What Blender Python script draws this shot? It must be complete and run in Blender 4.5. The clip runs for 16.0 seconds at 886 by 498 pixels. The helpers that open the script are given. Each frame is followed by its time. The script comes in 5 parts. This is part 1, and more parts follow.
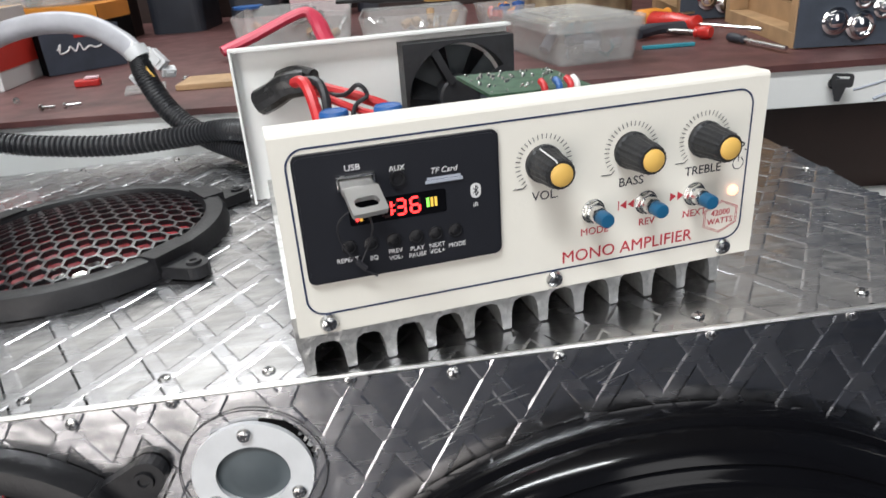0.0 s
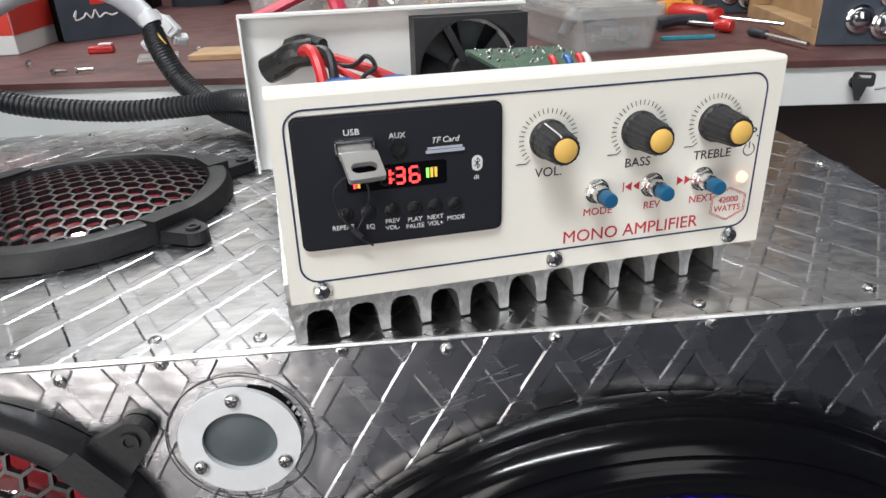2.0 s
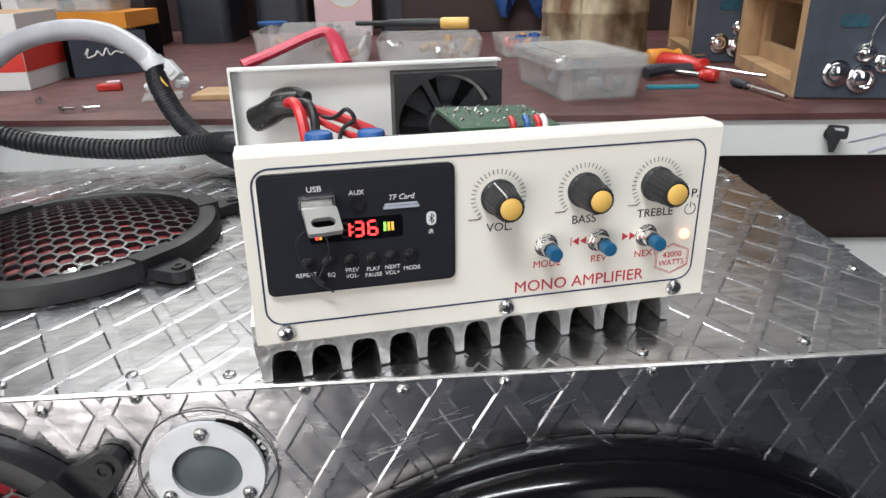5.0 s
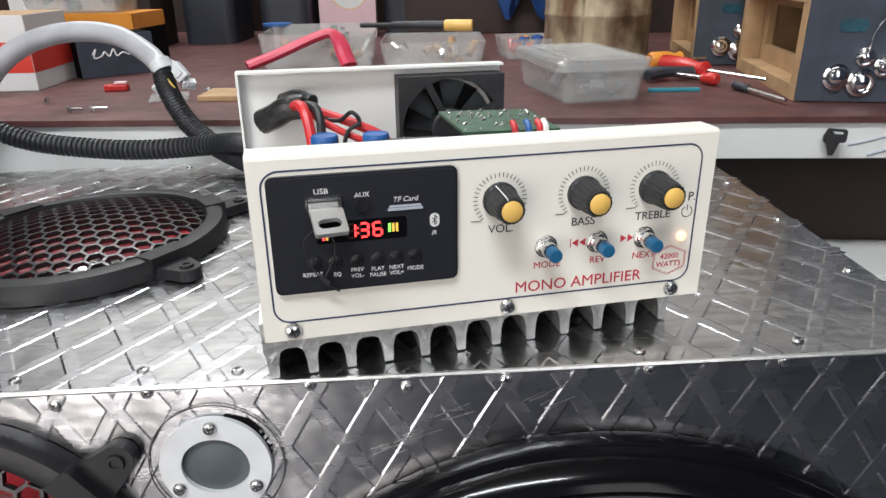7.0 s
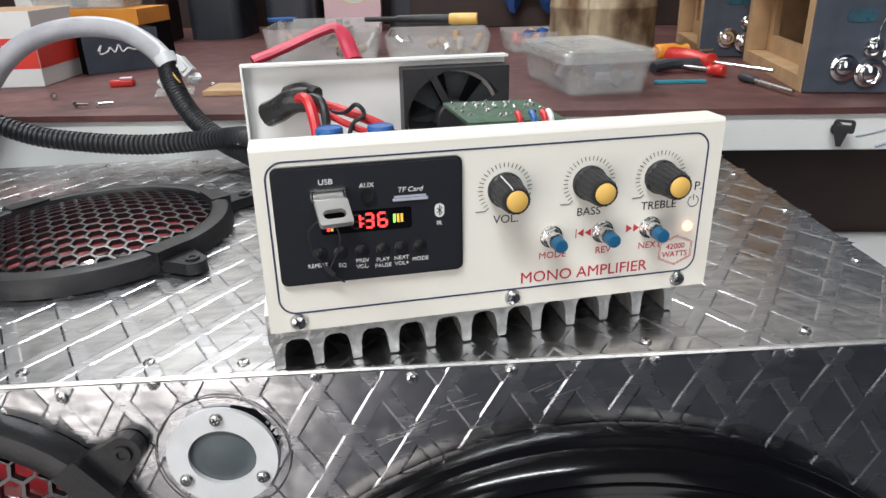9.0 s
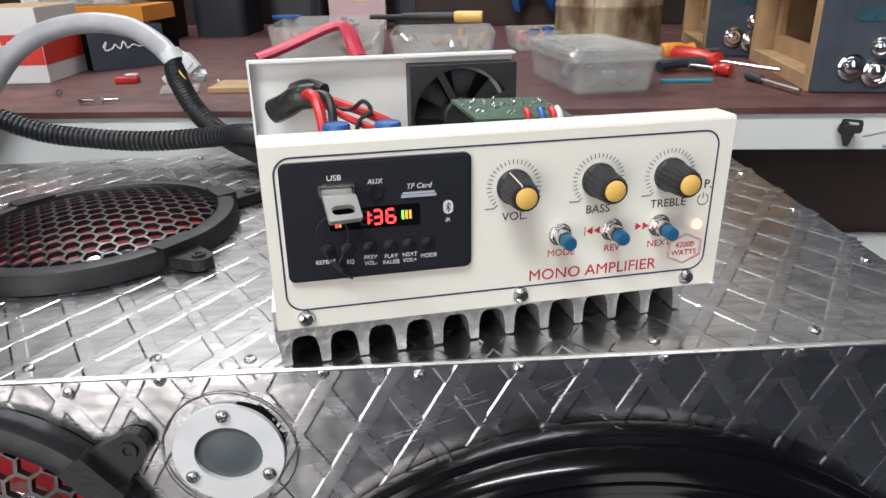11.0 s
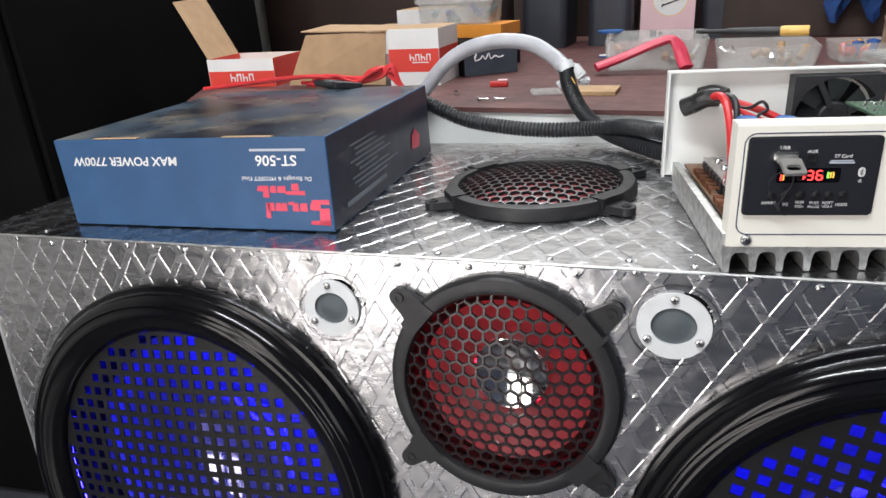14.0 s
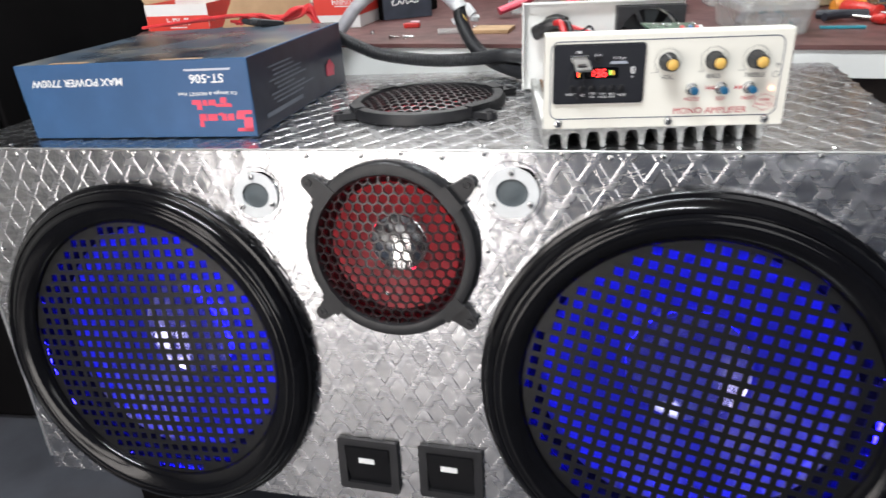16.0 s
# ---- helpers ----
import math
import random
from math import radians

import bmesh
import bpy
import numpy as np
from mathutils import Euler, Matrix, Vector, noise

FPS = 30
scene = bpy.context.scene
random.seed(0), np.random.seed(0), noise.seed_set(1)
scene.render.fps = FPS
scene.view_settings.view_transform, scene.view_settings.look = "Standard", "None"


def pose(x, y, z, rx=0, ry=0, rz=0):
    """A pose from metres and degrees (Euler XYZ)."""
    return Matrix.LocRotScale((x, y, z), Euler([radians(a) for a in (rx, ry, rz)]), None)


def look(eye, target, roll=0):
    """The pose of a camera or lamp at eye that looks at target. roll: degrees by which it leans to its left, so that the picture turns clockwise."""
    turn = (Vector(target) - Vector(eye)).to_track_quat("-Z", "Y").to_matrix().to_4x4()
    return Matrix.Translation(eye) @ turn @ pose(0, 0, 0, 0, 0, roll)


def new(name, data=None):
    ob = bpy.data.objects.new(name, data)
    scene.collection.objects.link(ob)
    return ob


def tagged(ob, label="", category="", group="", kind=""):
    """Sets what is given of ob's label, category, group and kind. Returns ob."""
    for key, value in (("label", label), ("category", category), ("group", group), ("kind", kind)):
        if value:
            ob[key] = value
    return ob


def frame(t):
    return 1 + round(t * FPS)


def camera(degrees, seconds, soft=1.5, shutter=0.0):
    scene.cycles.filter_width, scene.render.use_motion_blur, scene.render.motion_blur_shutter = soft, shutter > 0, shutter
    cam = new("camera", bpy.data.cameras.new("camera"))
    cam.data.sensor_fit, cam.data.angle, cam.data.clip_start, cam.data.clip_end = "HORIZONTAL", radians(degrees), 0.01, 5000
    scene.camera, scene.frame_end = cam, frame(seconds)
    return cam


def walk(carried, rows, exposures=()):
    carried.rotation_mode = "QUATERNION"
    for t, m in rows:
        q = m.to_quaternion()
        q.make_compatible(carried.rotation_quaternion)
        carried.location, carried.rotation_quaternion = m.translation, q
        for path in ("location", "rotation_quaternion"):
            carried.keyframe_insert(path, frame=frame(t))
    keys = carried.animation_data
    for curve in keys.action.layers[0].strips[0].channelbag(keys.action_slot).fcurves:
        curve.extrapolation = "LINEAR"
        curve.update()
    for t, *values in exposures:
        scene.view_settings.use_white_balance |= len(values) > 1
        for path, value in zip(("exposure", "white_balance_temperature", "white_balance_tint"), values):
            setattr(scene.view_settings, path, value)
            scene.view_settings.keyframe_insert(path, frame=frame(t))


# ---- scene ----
cam = camera(65.6, 16.0, shutter=0.5)
PATH = [
    (0, (-0.0504, -0.2301, 0.8720), (0.0159, 1.5899, 0.0511), -6.17),
    (0.5, (-0.0516, -0.2308, 0.8711), (-0.0042, 1.5732, 0.0123), -4.80),
    (1, (-0.0468, -0.2306, 0.8687), (0.0020, 1.5744, 0.0155), -4.38),
    (1.5, (-0.0465, -0.2317, 0.8668), (-0.0135, 1.5823, 0.0290), -4.16),
    (2, (-0.0463, -0.2285, 0.8640), (-0.0116, 1.5815, 0.0170), -3.83),
    (2.5, (-0.0419, -0.2271, 0.8639), (-0.0005, 1.5839, 0.0217), -3.39),
    (3, (-0.0423, -0.2265, 0.8633), (-0.0006, 1.5855, 0.0216), -2.98),
    (3.5, (-0.0404, -0.2252, 0.8593), (-0.0022, 1.5878, 0.0195), -2.98),
    (4, (-0.0384, -0.2236, 0.8570), (0.0007, 1.5864, 0.0107), -2.92),
    (4.5, (-0.0344, -0.2274, 0.8632), (0.0257, 1.5786, 0.0096), -2.22),
    (4.7, (-0.0260, -0.2412, 0.8761), (-0.0033, 1.6078, 0.1110), -2.89),
    (7, (-0.0262, -0.2521, 0.8810), (-0.0140, 1.5969, 0.1175), -2.62),
    (7.5, (-0.0278, -0.2533, 0.8813), (-0.0270, 1.5957, 0.1190), -2.86),
    (8, (-0.0265, -0.2527, 0.8800), (-0.0284, 1.5933, 0.1124), -2.94),
    (8.5, (-0.0259, -0.2526, 0.8793), (-0.0313, 1.5924, 0.1071), -3.05),
    (11, (-0.0284, -0.2514, 0.8777), (-0.0413, 1.5916, 0.1009), -2.86),
    (11.5, (-0.0422, -0.2559, 0.8804), (-0.0820, 1.5891, 0.1156), -2.49),
    (12, (-0.0693, -0.3144, 0.9038), (-0.3522, 1.5206, 0.1655), -3.77),
    (12.5, (-0.1010, -0.3982, 0.9093), (-0.6989, 1.3668, 0.1883), -3.86),
    (13, (-0.1152, -0.4226, 0.9093), (-0.7578, 1.3344, 0.2047), -4.95),
    (13.5, (-0.1154, -0.4425, 0.9070), (-0.7667, 1.3035, 0.1868), -4.55),
    (14, (-0.1225, -0.4434, 0.9088), (-0.7898, 1.2976, 0.1958), -4.91),
    (14.5, (-0.1259, -0.4446, 0.9055), (-0.7905, 1.2954, 0.1874), -4.69),
    (15, (-0.1086, -0.4779, 0.9028), (-0.7434, 1.2701, 0.1626), -3.14),
    (15.5, (-0.0675, -0.5547, 0.8944), (-0.6655, 1.1923, 0.0960), -3.22),
    (16, (-0.0209, -0.5842, 0.8981), (-0.5555, 1.1618, 0.0669), -4.68),
]
walk(cam, [(t, look(eye, target, roll)) for t, eye, target, roll in PATH], [(0, 0.28), (11.5, 0.26), (13, 0.36), (15, 0.43), (16, 0.60)])

# ---------------------------------------------------------------- light
world = bpy.data.worlds.new("world")
scene.world = world
world.use_nodes = True
world.node_tree.nodes["Background"].inputs[0].default_value = (0.62, 0.78, 1.0, 1)
world.node_tree.nodes["Background"].inputs[1].default_value = 0.30


def area_lamp(name, m, sx, sy, watts, colour):
    d = bpy.data.lights.new(name, "AREA")
    d.shape, d.size, d.size_y, d.energy, d.color = "RECTANGLE", sx, sy, watts, colour
    ob = new(name, d)
    ob.matrix_world = m
    return ob


# daylight standing in the open doorway behind the viewer, with added unseen fill lamps
area_lamp("door_daylight", look((-1.05, -1.93, 1.05), (-0.6, 1.0, 0.9)), 0.90, 2.0, 28, (1.0, 0.93, 0.88))
# unseen window added for front fill and a second glint in the woofers
area_lamp("window_daylight", look((0.66, -1.955, 1.35), (0.1, 0.5, 0.8)), 0.66, 1.15, 4.5, (1.0, 0.97, 0.95))
# unseen ceiling lamp added to raise the overall light
area_lamp("ceiling_tube", look((-0.45, -0.95, 2.70), (0.0, 0.2, 0.5)), 1.25, 0.12, 44, (0.93, 0.97, 1.0))
# another unseen lamp, added to brighten the bench and the top sheet
area_lamp("bench_tube", look((-0.45, 1.30, 2.25), (-0.45, 0.45, 0.7)), 1.25, 0.10, 19, (0.95, 0.98, 1.0))


# ---------------------------------------------------------------- materials
def mat(name, col, rough=0.5, metal=0.0, var=0.15, scale=40.0, bump=0.0, bscale=None, col2=None, stain=0.0,
        sscale=6.0, scol=(0.05, 0.04, 0.035), trans=0.0, emit=None, estr=0.0, alpha=1.0, coat=0.0, rvar=0.1, spec=0.5, streak=None):
    m = bpy.data.materials.new(name)
    m.use_nodes = True
    nt = m.node_tree
    b = nt.nodes["Principled BSDF"]
    tc = nt.nodes.new("ShaderNodeTexCoord")
    nz = nt.nodes.new("ShaderNodeTexNoise")
    nz.inputs["Scale"].default_value, nz.inputs["Detail"].default_value = scale, 6
    nt.links.new(tc.outputs["Object"], nz.inputs["Vector"])
    if streak:
        mp_ = nt.nodes.new("ShaderNodeMapping")
        mp_.inputs["Scale"].default_value = streak
        nt.links.new(tc.outputs["Object"], mp_.inputs["Vector"])
        nt.links.new(mp_.outputs["Vector"], nz.inputs["Vector"])
    mx = nt.nodes.new("ShaderNodeMix")
    mx.data_type = "RGBA"
    c2 = col2 or tuple(c * (1 - var) for c in col)
    mx.inputs["A"].default_value, mx.inputs["B"].default_value = (*col, 1), (*c2, 1)
    rp = nt.nodes.new("ShaderNodeMapRange")
    rp.inputs["From Min"].default_value, rp.inputs["From Max"].default_value = 0.35, 0.68
    nt.links.new(nz.outputs["Fac"], rp.inputs["Value"])
    nt.links.new(rp.outputs["Result"], mx.inputs["Factor"])
    out = mx.outputs["Result"]
    if stain:
        n2 = nt.nodes.new("ShaderNodeTexNoise")
        n2.inputs["Scale"].default_value, n2.inputs["Detail"].default_value = sscale, 8
        nt.links.new(tc.outputs["Object"], n2.inputs["Vector"])
        r2 = nt.nodes.new("ShaderNodeMapRange")
        r2.inputs["From Min"].default_value, r2.inputs["From Max"].default_value = 0.50, 0.72
        r2.inputs["To Max"].default_value = stain
        nt.links.new(n2.outputs["Fac"], r2.inputs["Value"])
        m2 = nt.nodes.new("ShaderNodeMix")
        m2.data_type = "RGBA"
        nt.links.new(r2.outputs["Result"], m2.inputs["Factor"])
        nt.links.new(out, m2.inputs["A"])
        m2.inputs["B"].default_value = (*scol, 1)
        out = m2.outputs["Result"]
    nt.links.new(out, b.inputs["Base Color"])
    rr = nt.nodes.new("ShaderNodeMapRange")
    rr.inputs["To Min"].default_value, rr.inputs["To Max"].default_value = max(0.02, rough - rvar), min(1, rough + rvar)
    nt.links.new(nz.outputs["Fac"], rr.inputs["Value"])
    nt.links.new(rr.outputs["Result"], b.inputs["Roughness"])
    b.inputs["Metallic"].default_value = metal
    b.inputs["Transmission Weight"].default_value = trans
    b.inputs["Alpha"].default_value = alpha
    b.inputs["Coat Weight"].default_value = coat
    b.inputs["Specular IOR Level"].default_value = spec
    if emit:
        b.inputs["Emission Color"].default_value, b.inputs["Emission Strength"].default_value = (*emit, 1), estr
    if bump:
        bp = nt.nodes.new("ShaderNodeBump")
        bp.inputs["Strength"].default_value, bp.inputs["Distance"].default_value = bump, 0.002
        src = nz
        if bscale:
            src = nt.nodes.new("ShaderNodeTexNoise")
            src.inputs["Scale"].default_value, src.inputs["Detail"].default_value = bscale, 3
            nt.links.new(tc.outputs["Object"], src.inputs["Vector"])
        nt.links.new(src.outputs["Fac"], bp.inputs["Height"])
        nt.links.new(bp.outputs["Normal"], b.inputs["Normal"])
    return m


CHEQUER = mat("embossed_aluminium", (0.66, 0.66, 0.67), 0.23, 1.0, 0.34, 70, 0.75, 24, stain=0.45, sscale=12, scol=(0.34, 0.34, 0.37), rvar=0.15, streak=(0.35, 2.2, 1.0))
RIB = mat("rib_aluminium", (0.62, 0.62, 0.64), 0.265, 1.0, 0.25, 60, 0.6, 26, stain=0.45, sscale=14, scol=(0.40, 0.40, 0.42), rvar=0.16, streak=(0.5, 1.8, 1.0))
EDGE = mat("bright_edge", (0.86, 0.86, 0.85), 0.34, 1.0, 0.12, 90, 0.25, 60)
CAST = mat("cast_aluminium", (0.74, 0.74, 0.72), 0.50, 1.0, 0.35, 130, 0.5, 220, stain=0.3, sscale=25, scol=(0.3, 0.29, 0.27))
STEEL = mat("zinc_steel", (0.75, 0.75, 0.74), 0.25, 1.0, 0.2, 200)
CHROME = mat("chrome", (0.85, 0.85, 0.85), 0.10, 1.0, 0.05, 60, rvar=0.04)
TIN = mat("bright_tin", (0.86, 0.85, 0.83), 0.42, 1.0, 0.1, 120)
CREAM = mat("cream_paint", (0.80, 0.775, 0.70), 0.42, 0, 0.03, 30, 0.05, 400, stain=0.10, sscale=9, scol=(0.65, 0.60, 0.50))
WHITE = mat("white_paint", (0.80, 0.81, 0.79), 0.45, 0, 0.05, 12, 0.05, 200, stain=0.15, sscale=7, scol=(0.55, 0.52, 0.46))
BLACK = mat("black_plastic", (0.013, 0.013, 0.015), 0.42, 0, 0.3, 80, 0.12, 500, spec=0.4)
GLOSS = mat("gloss_black", (0.004, 0.004, 0.005), 0.13, 0, 0.2, 30, rvar=0.05, spec=0.26)
# blue tint in this chrome stands in for LED light on the caps
DARKCHROME = mat("smoked_chrome", (0.46, 0.46, 0.70), 0.11, 0.86, 0.1, 40, rvar=0.04)
FOAM = mat("black_foam", (0.006, 0.006, 0.007), 0.9, 0, 0.3, 150, 0.3, 400, spec=0.05)
SATIN = mat("satin_black", (0.013, 0.013, 0.015), 0.33, 0, 0.3, 80, 0.1, 500)
GRILLE = mat("grille_black", (0.006, 0.006, 0.007), 0.42, 0, 0.3, 80, 0.1, 500, spec=0.32)
RUBBER = mat("black_rubber", (0.020, 0.021, 0.024), 0.50, 0, 0.3, 120, 0.2, 400)
BEZEL = mat("bezel_black", (0.018, 0.019, 0.024), 0.30, 0, 0.15, 50, rvar=0.06)
NAVY = mat("navy_line", (0.02, 0.035, 0.09), 0.5)
INK = mat("black_ink", (0.03, 0.03, 0.035), 0.5)
REDINK = mat("red_ink", (0.50, 0.035, 0.05), 0.5)
WHITEINK = mat("white_ink", (0.75, 0.75, 0.75), 0.5)
GREYINK = mat("grey_ink", (0.42, 0.45, 0.52), 0.5)
DIMINK = mat("dim_print", (0.16, 0.18, 0.22), 0.5)
YELLOW = mat("yellow_plastic", (0.82, 0.51, 0.13), 0.35, 0, 0.12, 60)
CAPBLUE = mat("blue_cap", (0.014, 0.11, 0.23), 0.35, 0, 0.15, 80)
LEDRED = mat("red_segment", (0.4, 0.02, 0.02), 0.4, emit=(1.0, 0.03, 0.03), estr=4.0)
LEDGREEN = mat("green_segment", (0.1, 0.4, 0.05), 0.4, emit=(0.25, 0.9, 0.1), estr=1.6)
LEDAMBER = mat("amber_segment", (0.4, 0.3, 0.05), 0.4, emit=(1.0, 0.55, 0.08), estr=0.7)
LEDPILOT = mat("pilot_lens", (0.8, 0.6, 0.5), 0.3, emit=(1.0, 0.42, 0.24), estr=1.6)
DIMSEG = mat("unlit_segment", (0.03, 0.012, 0.012), 0.3)
PCB = mat("green_board", (0.035, 0.105, 0.055), 0.45, 0, 0.4, 160)
PCBBROWN = mat("brown_board", (0.20, 0.12, 0.07), 0.6, 0, 0.4, 120)
COPPER = mat("copper", (0.55, 0.26, 0.15), 0.35, 1.0, 0.3, 200)
REDWIRE = mat("red_insulation", (0.62, 0.03, 0.035), 0.42, 0, 0.2, 60)
BLUECAN = mat("blue_sleeve", (0.03, 0.12, 0.36), 0.35, 0, 0.2, 60)
TAPE = mat("black_tape", (0.015, 0.015, 0.016), 0.30, 0, 0.3, 90, 0.6, 150)
GREYSLEEVE = mat("grey_sleeve", (0.44, 0.44, 0.47), 0.36, 0, 0.22, 45, 0.2, 90)
CONDUIT = mat("conduit_black", (0.014, 0.015, 0.018), 0.45, 0, 0.2, 90)
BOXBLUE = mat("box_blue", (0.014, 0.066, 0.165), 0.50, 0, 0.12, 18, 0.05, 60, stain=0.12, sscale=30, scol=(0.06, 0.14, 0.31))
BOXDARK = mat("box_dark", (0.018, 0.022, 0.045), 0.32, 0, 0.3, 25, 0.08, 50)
BOXTOP = mat("box_print", (0.012, 0.014, 0.022), 0.28, 0, 0, 9, 0.05, 50, col2=(0.075, 0.105, 0.14), stain=0.75, sscale=13, scol=(0.22, 0.19, 0.145))
CARD = mat("cardboard", (0.42, 0.27, 0.15), 0.75, 0, 0.15, 40, 0.1, 200)
CARDWHITE = mat("white_card", (0.72, 0.72, 0.71), 0.5, 0, 0.06, 20)
CARDRED = mat("red_print", (0.66, 0.045, 0.03), 0.45, 0, 0.08, 20)
CARDORANGE = mat("orange_print", (0.72, 0.27, 0.03), 0.5, 0, 0.15, 20)
MAROON = mat("maroon_laminate", (0.115, 0.046, 0.043), 0.46, 0, 0.35, 35, 0.1, 300, stain=0.5, sscale=7, scol=(0.18, 0.085, 0.075))
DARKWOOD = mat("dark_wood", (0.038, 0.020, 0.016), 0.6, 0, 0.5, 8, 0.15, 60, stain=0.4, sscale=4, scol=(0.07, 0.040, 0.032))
PLY = mat("raw_plywood", (0.46, 0.29, 0.15), 0.65, 0, 0.25, 30, 0.15, 120, stain=0.25, sscale=14, scol=(0.33, 0.20, 0.10))
SLATE = mat("slate_vinyl", (0.050, 0.062, 0.085), 0.55, 0, 0.3, 30, 0.2, 300)
RUST = mat("rusty_tin", (0.50, 0.42, 0.28), 0.5, 0.1, 0.3, 26, 0.3, 80, col2=(0.13, 0.065, 0.030), stain=1.0, sscale=16, scol=(0.05, 0.024, 0.013), streak=(1.0, 1.0, 0.4))
HAZY = mat("hazy_plastic", (0.66, 0.66, 0.64), 0.25, 0, 0.15, 15, 0.3, 40, alpha=0.34)
PINK = mat("pink_print", (0.72, 0.50, 0.53), 0.5, 0, 0.06, 20)
PINKRED = mat("pinkish_red", (0.66, 0.05, 0.10), 0.45, 0, 0.15, 40)
TOOLRED = mat("tool_red", (0.55, 0.03, 0.025), 0.3, 0, 0.2, 60)
TEAL = mat("teal_plastic", (0.03, 0.26, 0.33), 0.4)
DULLTEAL = mat("dull_teal_film", (0.022, 0.090, 0.125), 0.3, 0, 0.5, 90)
CHARCOAL = mat("charcoal_plastic", (0.030, 0.034, 0.045), 0.5, 0, 0.3, 20, 0.1, 60)
BLUECLOTH = mat("blue_cloth", (0.03, 0.10, 0.34), 0.8, 0, 0.4, 30, 0.4, 60)
PLASTER = mat("room_plaster", (0.42, 0.40, 0.37), 0.85, 0, 0.15, 5, 0.2, 60, stain=0.3, sscale=2)
# pale colour for unseen walls that the metal sheets reflect
PALEWALL = mat("limewash", (0.72, 0.70, 0.66), 0.8, 0, 0.08, 4, 0.2, 50, stain=0.2, sscale=2, scol=(0.5, 0.46, 0.4))
# dark blue for unseen walls, so the front sheet reflects a cool dark
DARKWALL = mat("slate_paint", (0.062, 0.078, 0.118), 0.7, 0, 0.2, 5, 0.2, 60, stain=0.3, sscale=2, scol=(0.12, 0.12, 0.13))
FLOORMAT = mat("cement_floor", (0.074, 0.078, 0.092), 0.24, 0, 0.3, 6, 0.1, 40, stain=0.4, sscale=2.5, rvar=0.08)
DEEPBLACK = mat("black_laminate", (0.004, 0.0036, 0.004), 0.75, 0, 0.4, 6, 0.1, 60, spec=0.06)
RINGWHITE = mat("milky_plastic", (0.62, 0.63, 0.64), 0.38, 0, 0.10, 60, 0.1, 200)
DOMEGREY = mat("grey_dome", (0.075, 0.092, 0.102), 0.55, 0, 0.2, 60)
# red put into the dark cone's colour to strengthen the LED glow
CONEREDLIT = mat("wine_cone", (0.200, 0.040, 0.050), 0.40, 0, 0.3, 40, 0.2, 200)
CONE = mat("navy_cone", (0.050, 0.052, 0.170), 0.24, 0, 0.3, 40, 0.2, 200)
BLUEGLOW = mat("blue_led", (0.05, 0.05, 0.5), 0.4, emit=(0.006, 0.004, 1.0), estr=165.0)
REDGLOW = mat("red_led", (0.5, 0.05, 0.1), 0.4, emit=(1.0, 0.006, 0.030), estr=52.0)


# ---------------------------------------------------------------- mesh helpers
def part(name, bm, material, parent=None, label="", m=None, smooth=False):
    me = bpy.data.meshes.new(name)
    bmesh.ops.recalc_face_normals(bm, faces=bm.faces)
    if smooth:
        for e in bm.edges:
            if len(e.link_faces) == 2 and e.calc_face_angle(0) > 0.75:
                e.smooth = False
    bm.to_mesh(me)
    bm.free()
    for mm in (material if isinstance(material, (list, tuple)) else [material]):
        me.materials.append(mm)
    if smooth:
        for p in me.polygons:
            p.use_smooth = True
    ob = new(name, me)
    if m is not None:
        ob.matrix_world = m
    if parent is not None:
        ob.parent = parent
    if label:
        ob["label"] = label
    return ob


def root(name, m, label, category, group="", kind=""):
    ob = new(name)
    ob.empty_display_size = 0.02
    ob.matrix_world = m
    return tagged(ob, label, category, group, kind)


def box(bm, x0, x1, y0, y1, z0, z1, bev=0.0, mi=0, taper=0.0):
    vs = []
    for z, k in ((z0, 0), (z1, taper)):
        for x, y in ((x0 + k, y0 + k), (x1 - k, y0 + k), (x1 - k, y1 - k), (x0 + k, y1 - k)):
            vs.append(bm.verts.new((x, y, z)))
    fs = [bm.faces.new([vs[i] for i in f]) for f in ((3, 2, 1, 0), (4, 5, 6, 7), (0, 1, 5, 4), (1, 2, 6, 5), (2, 3, 7, 6), (3, 0, 4, 7))]
    for f in fs:
        f.material_index = mi
    if bev:
        es = list({e for f in fs for e in f.edges})
        r = bmesh.ops.bevel(bm, geom=es, offset=bev, segments=2, affect="EDGES", profile=0.5)
        for f in r["faces"]:
            f.material_index = mi
    return bm


def cyl(bm, m, r0, r1, h, n=24, cap=True, mi=0):
    """A tapered drum along the local z of m."""
    a, b = [], []
    for i in range(n):
        t = 2 * math.pi * i / n
        a.append(bm.verts.new(m @ Vector((r0 * math.cos(t), r0 * math.sin(t), 0))))
        b.append(bm.verts.new(m @ Vector((r1 * math.cos(t), r1 * math.sin(t), h))))
    fs = [bm.faces.new((a[i], a[(i + 1) % n], b[(i + 1) % n], b[i])) for i in range(n)]
    if cap:
        fs += [bm.faces.new(a[::-1]), bm.faces.new(b)]
    for f in fs:
        f.material_index = mi
    return bm


def lathe(bm, m, prof, n=64, mi=0):
    """A turned profile of (radius, height) round the local z of m."""
    rings = []
    for r, z in prof:
        if r < 1e-6:
            rings.append([bm.verts.new(m @ Vector((0, 0, z)))])
        else:
            rings.append([bm.verts.new(m @ Vector((r * math.cos(2 * math.pi * i / n), r * math.sin(2 * math.pi * i / n), z))) for i in range(n)])
    for a, b in zip(rings, rings[1:]):
        for i in range(n):
            j = (i + 1) % n
            vs = [a[i % len(a)], a[j % len(a)], b[j % len(b)], b[i % len(b)]]
            vs = list(dict.fromkeys(vs))
            if len(vs) > 2:
                bm.faces.new(vs).material_index = mi
    return bm


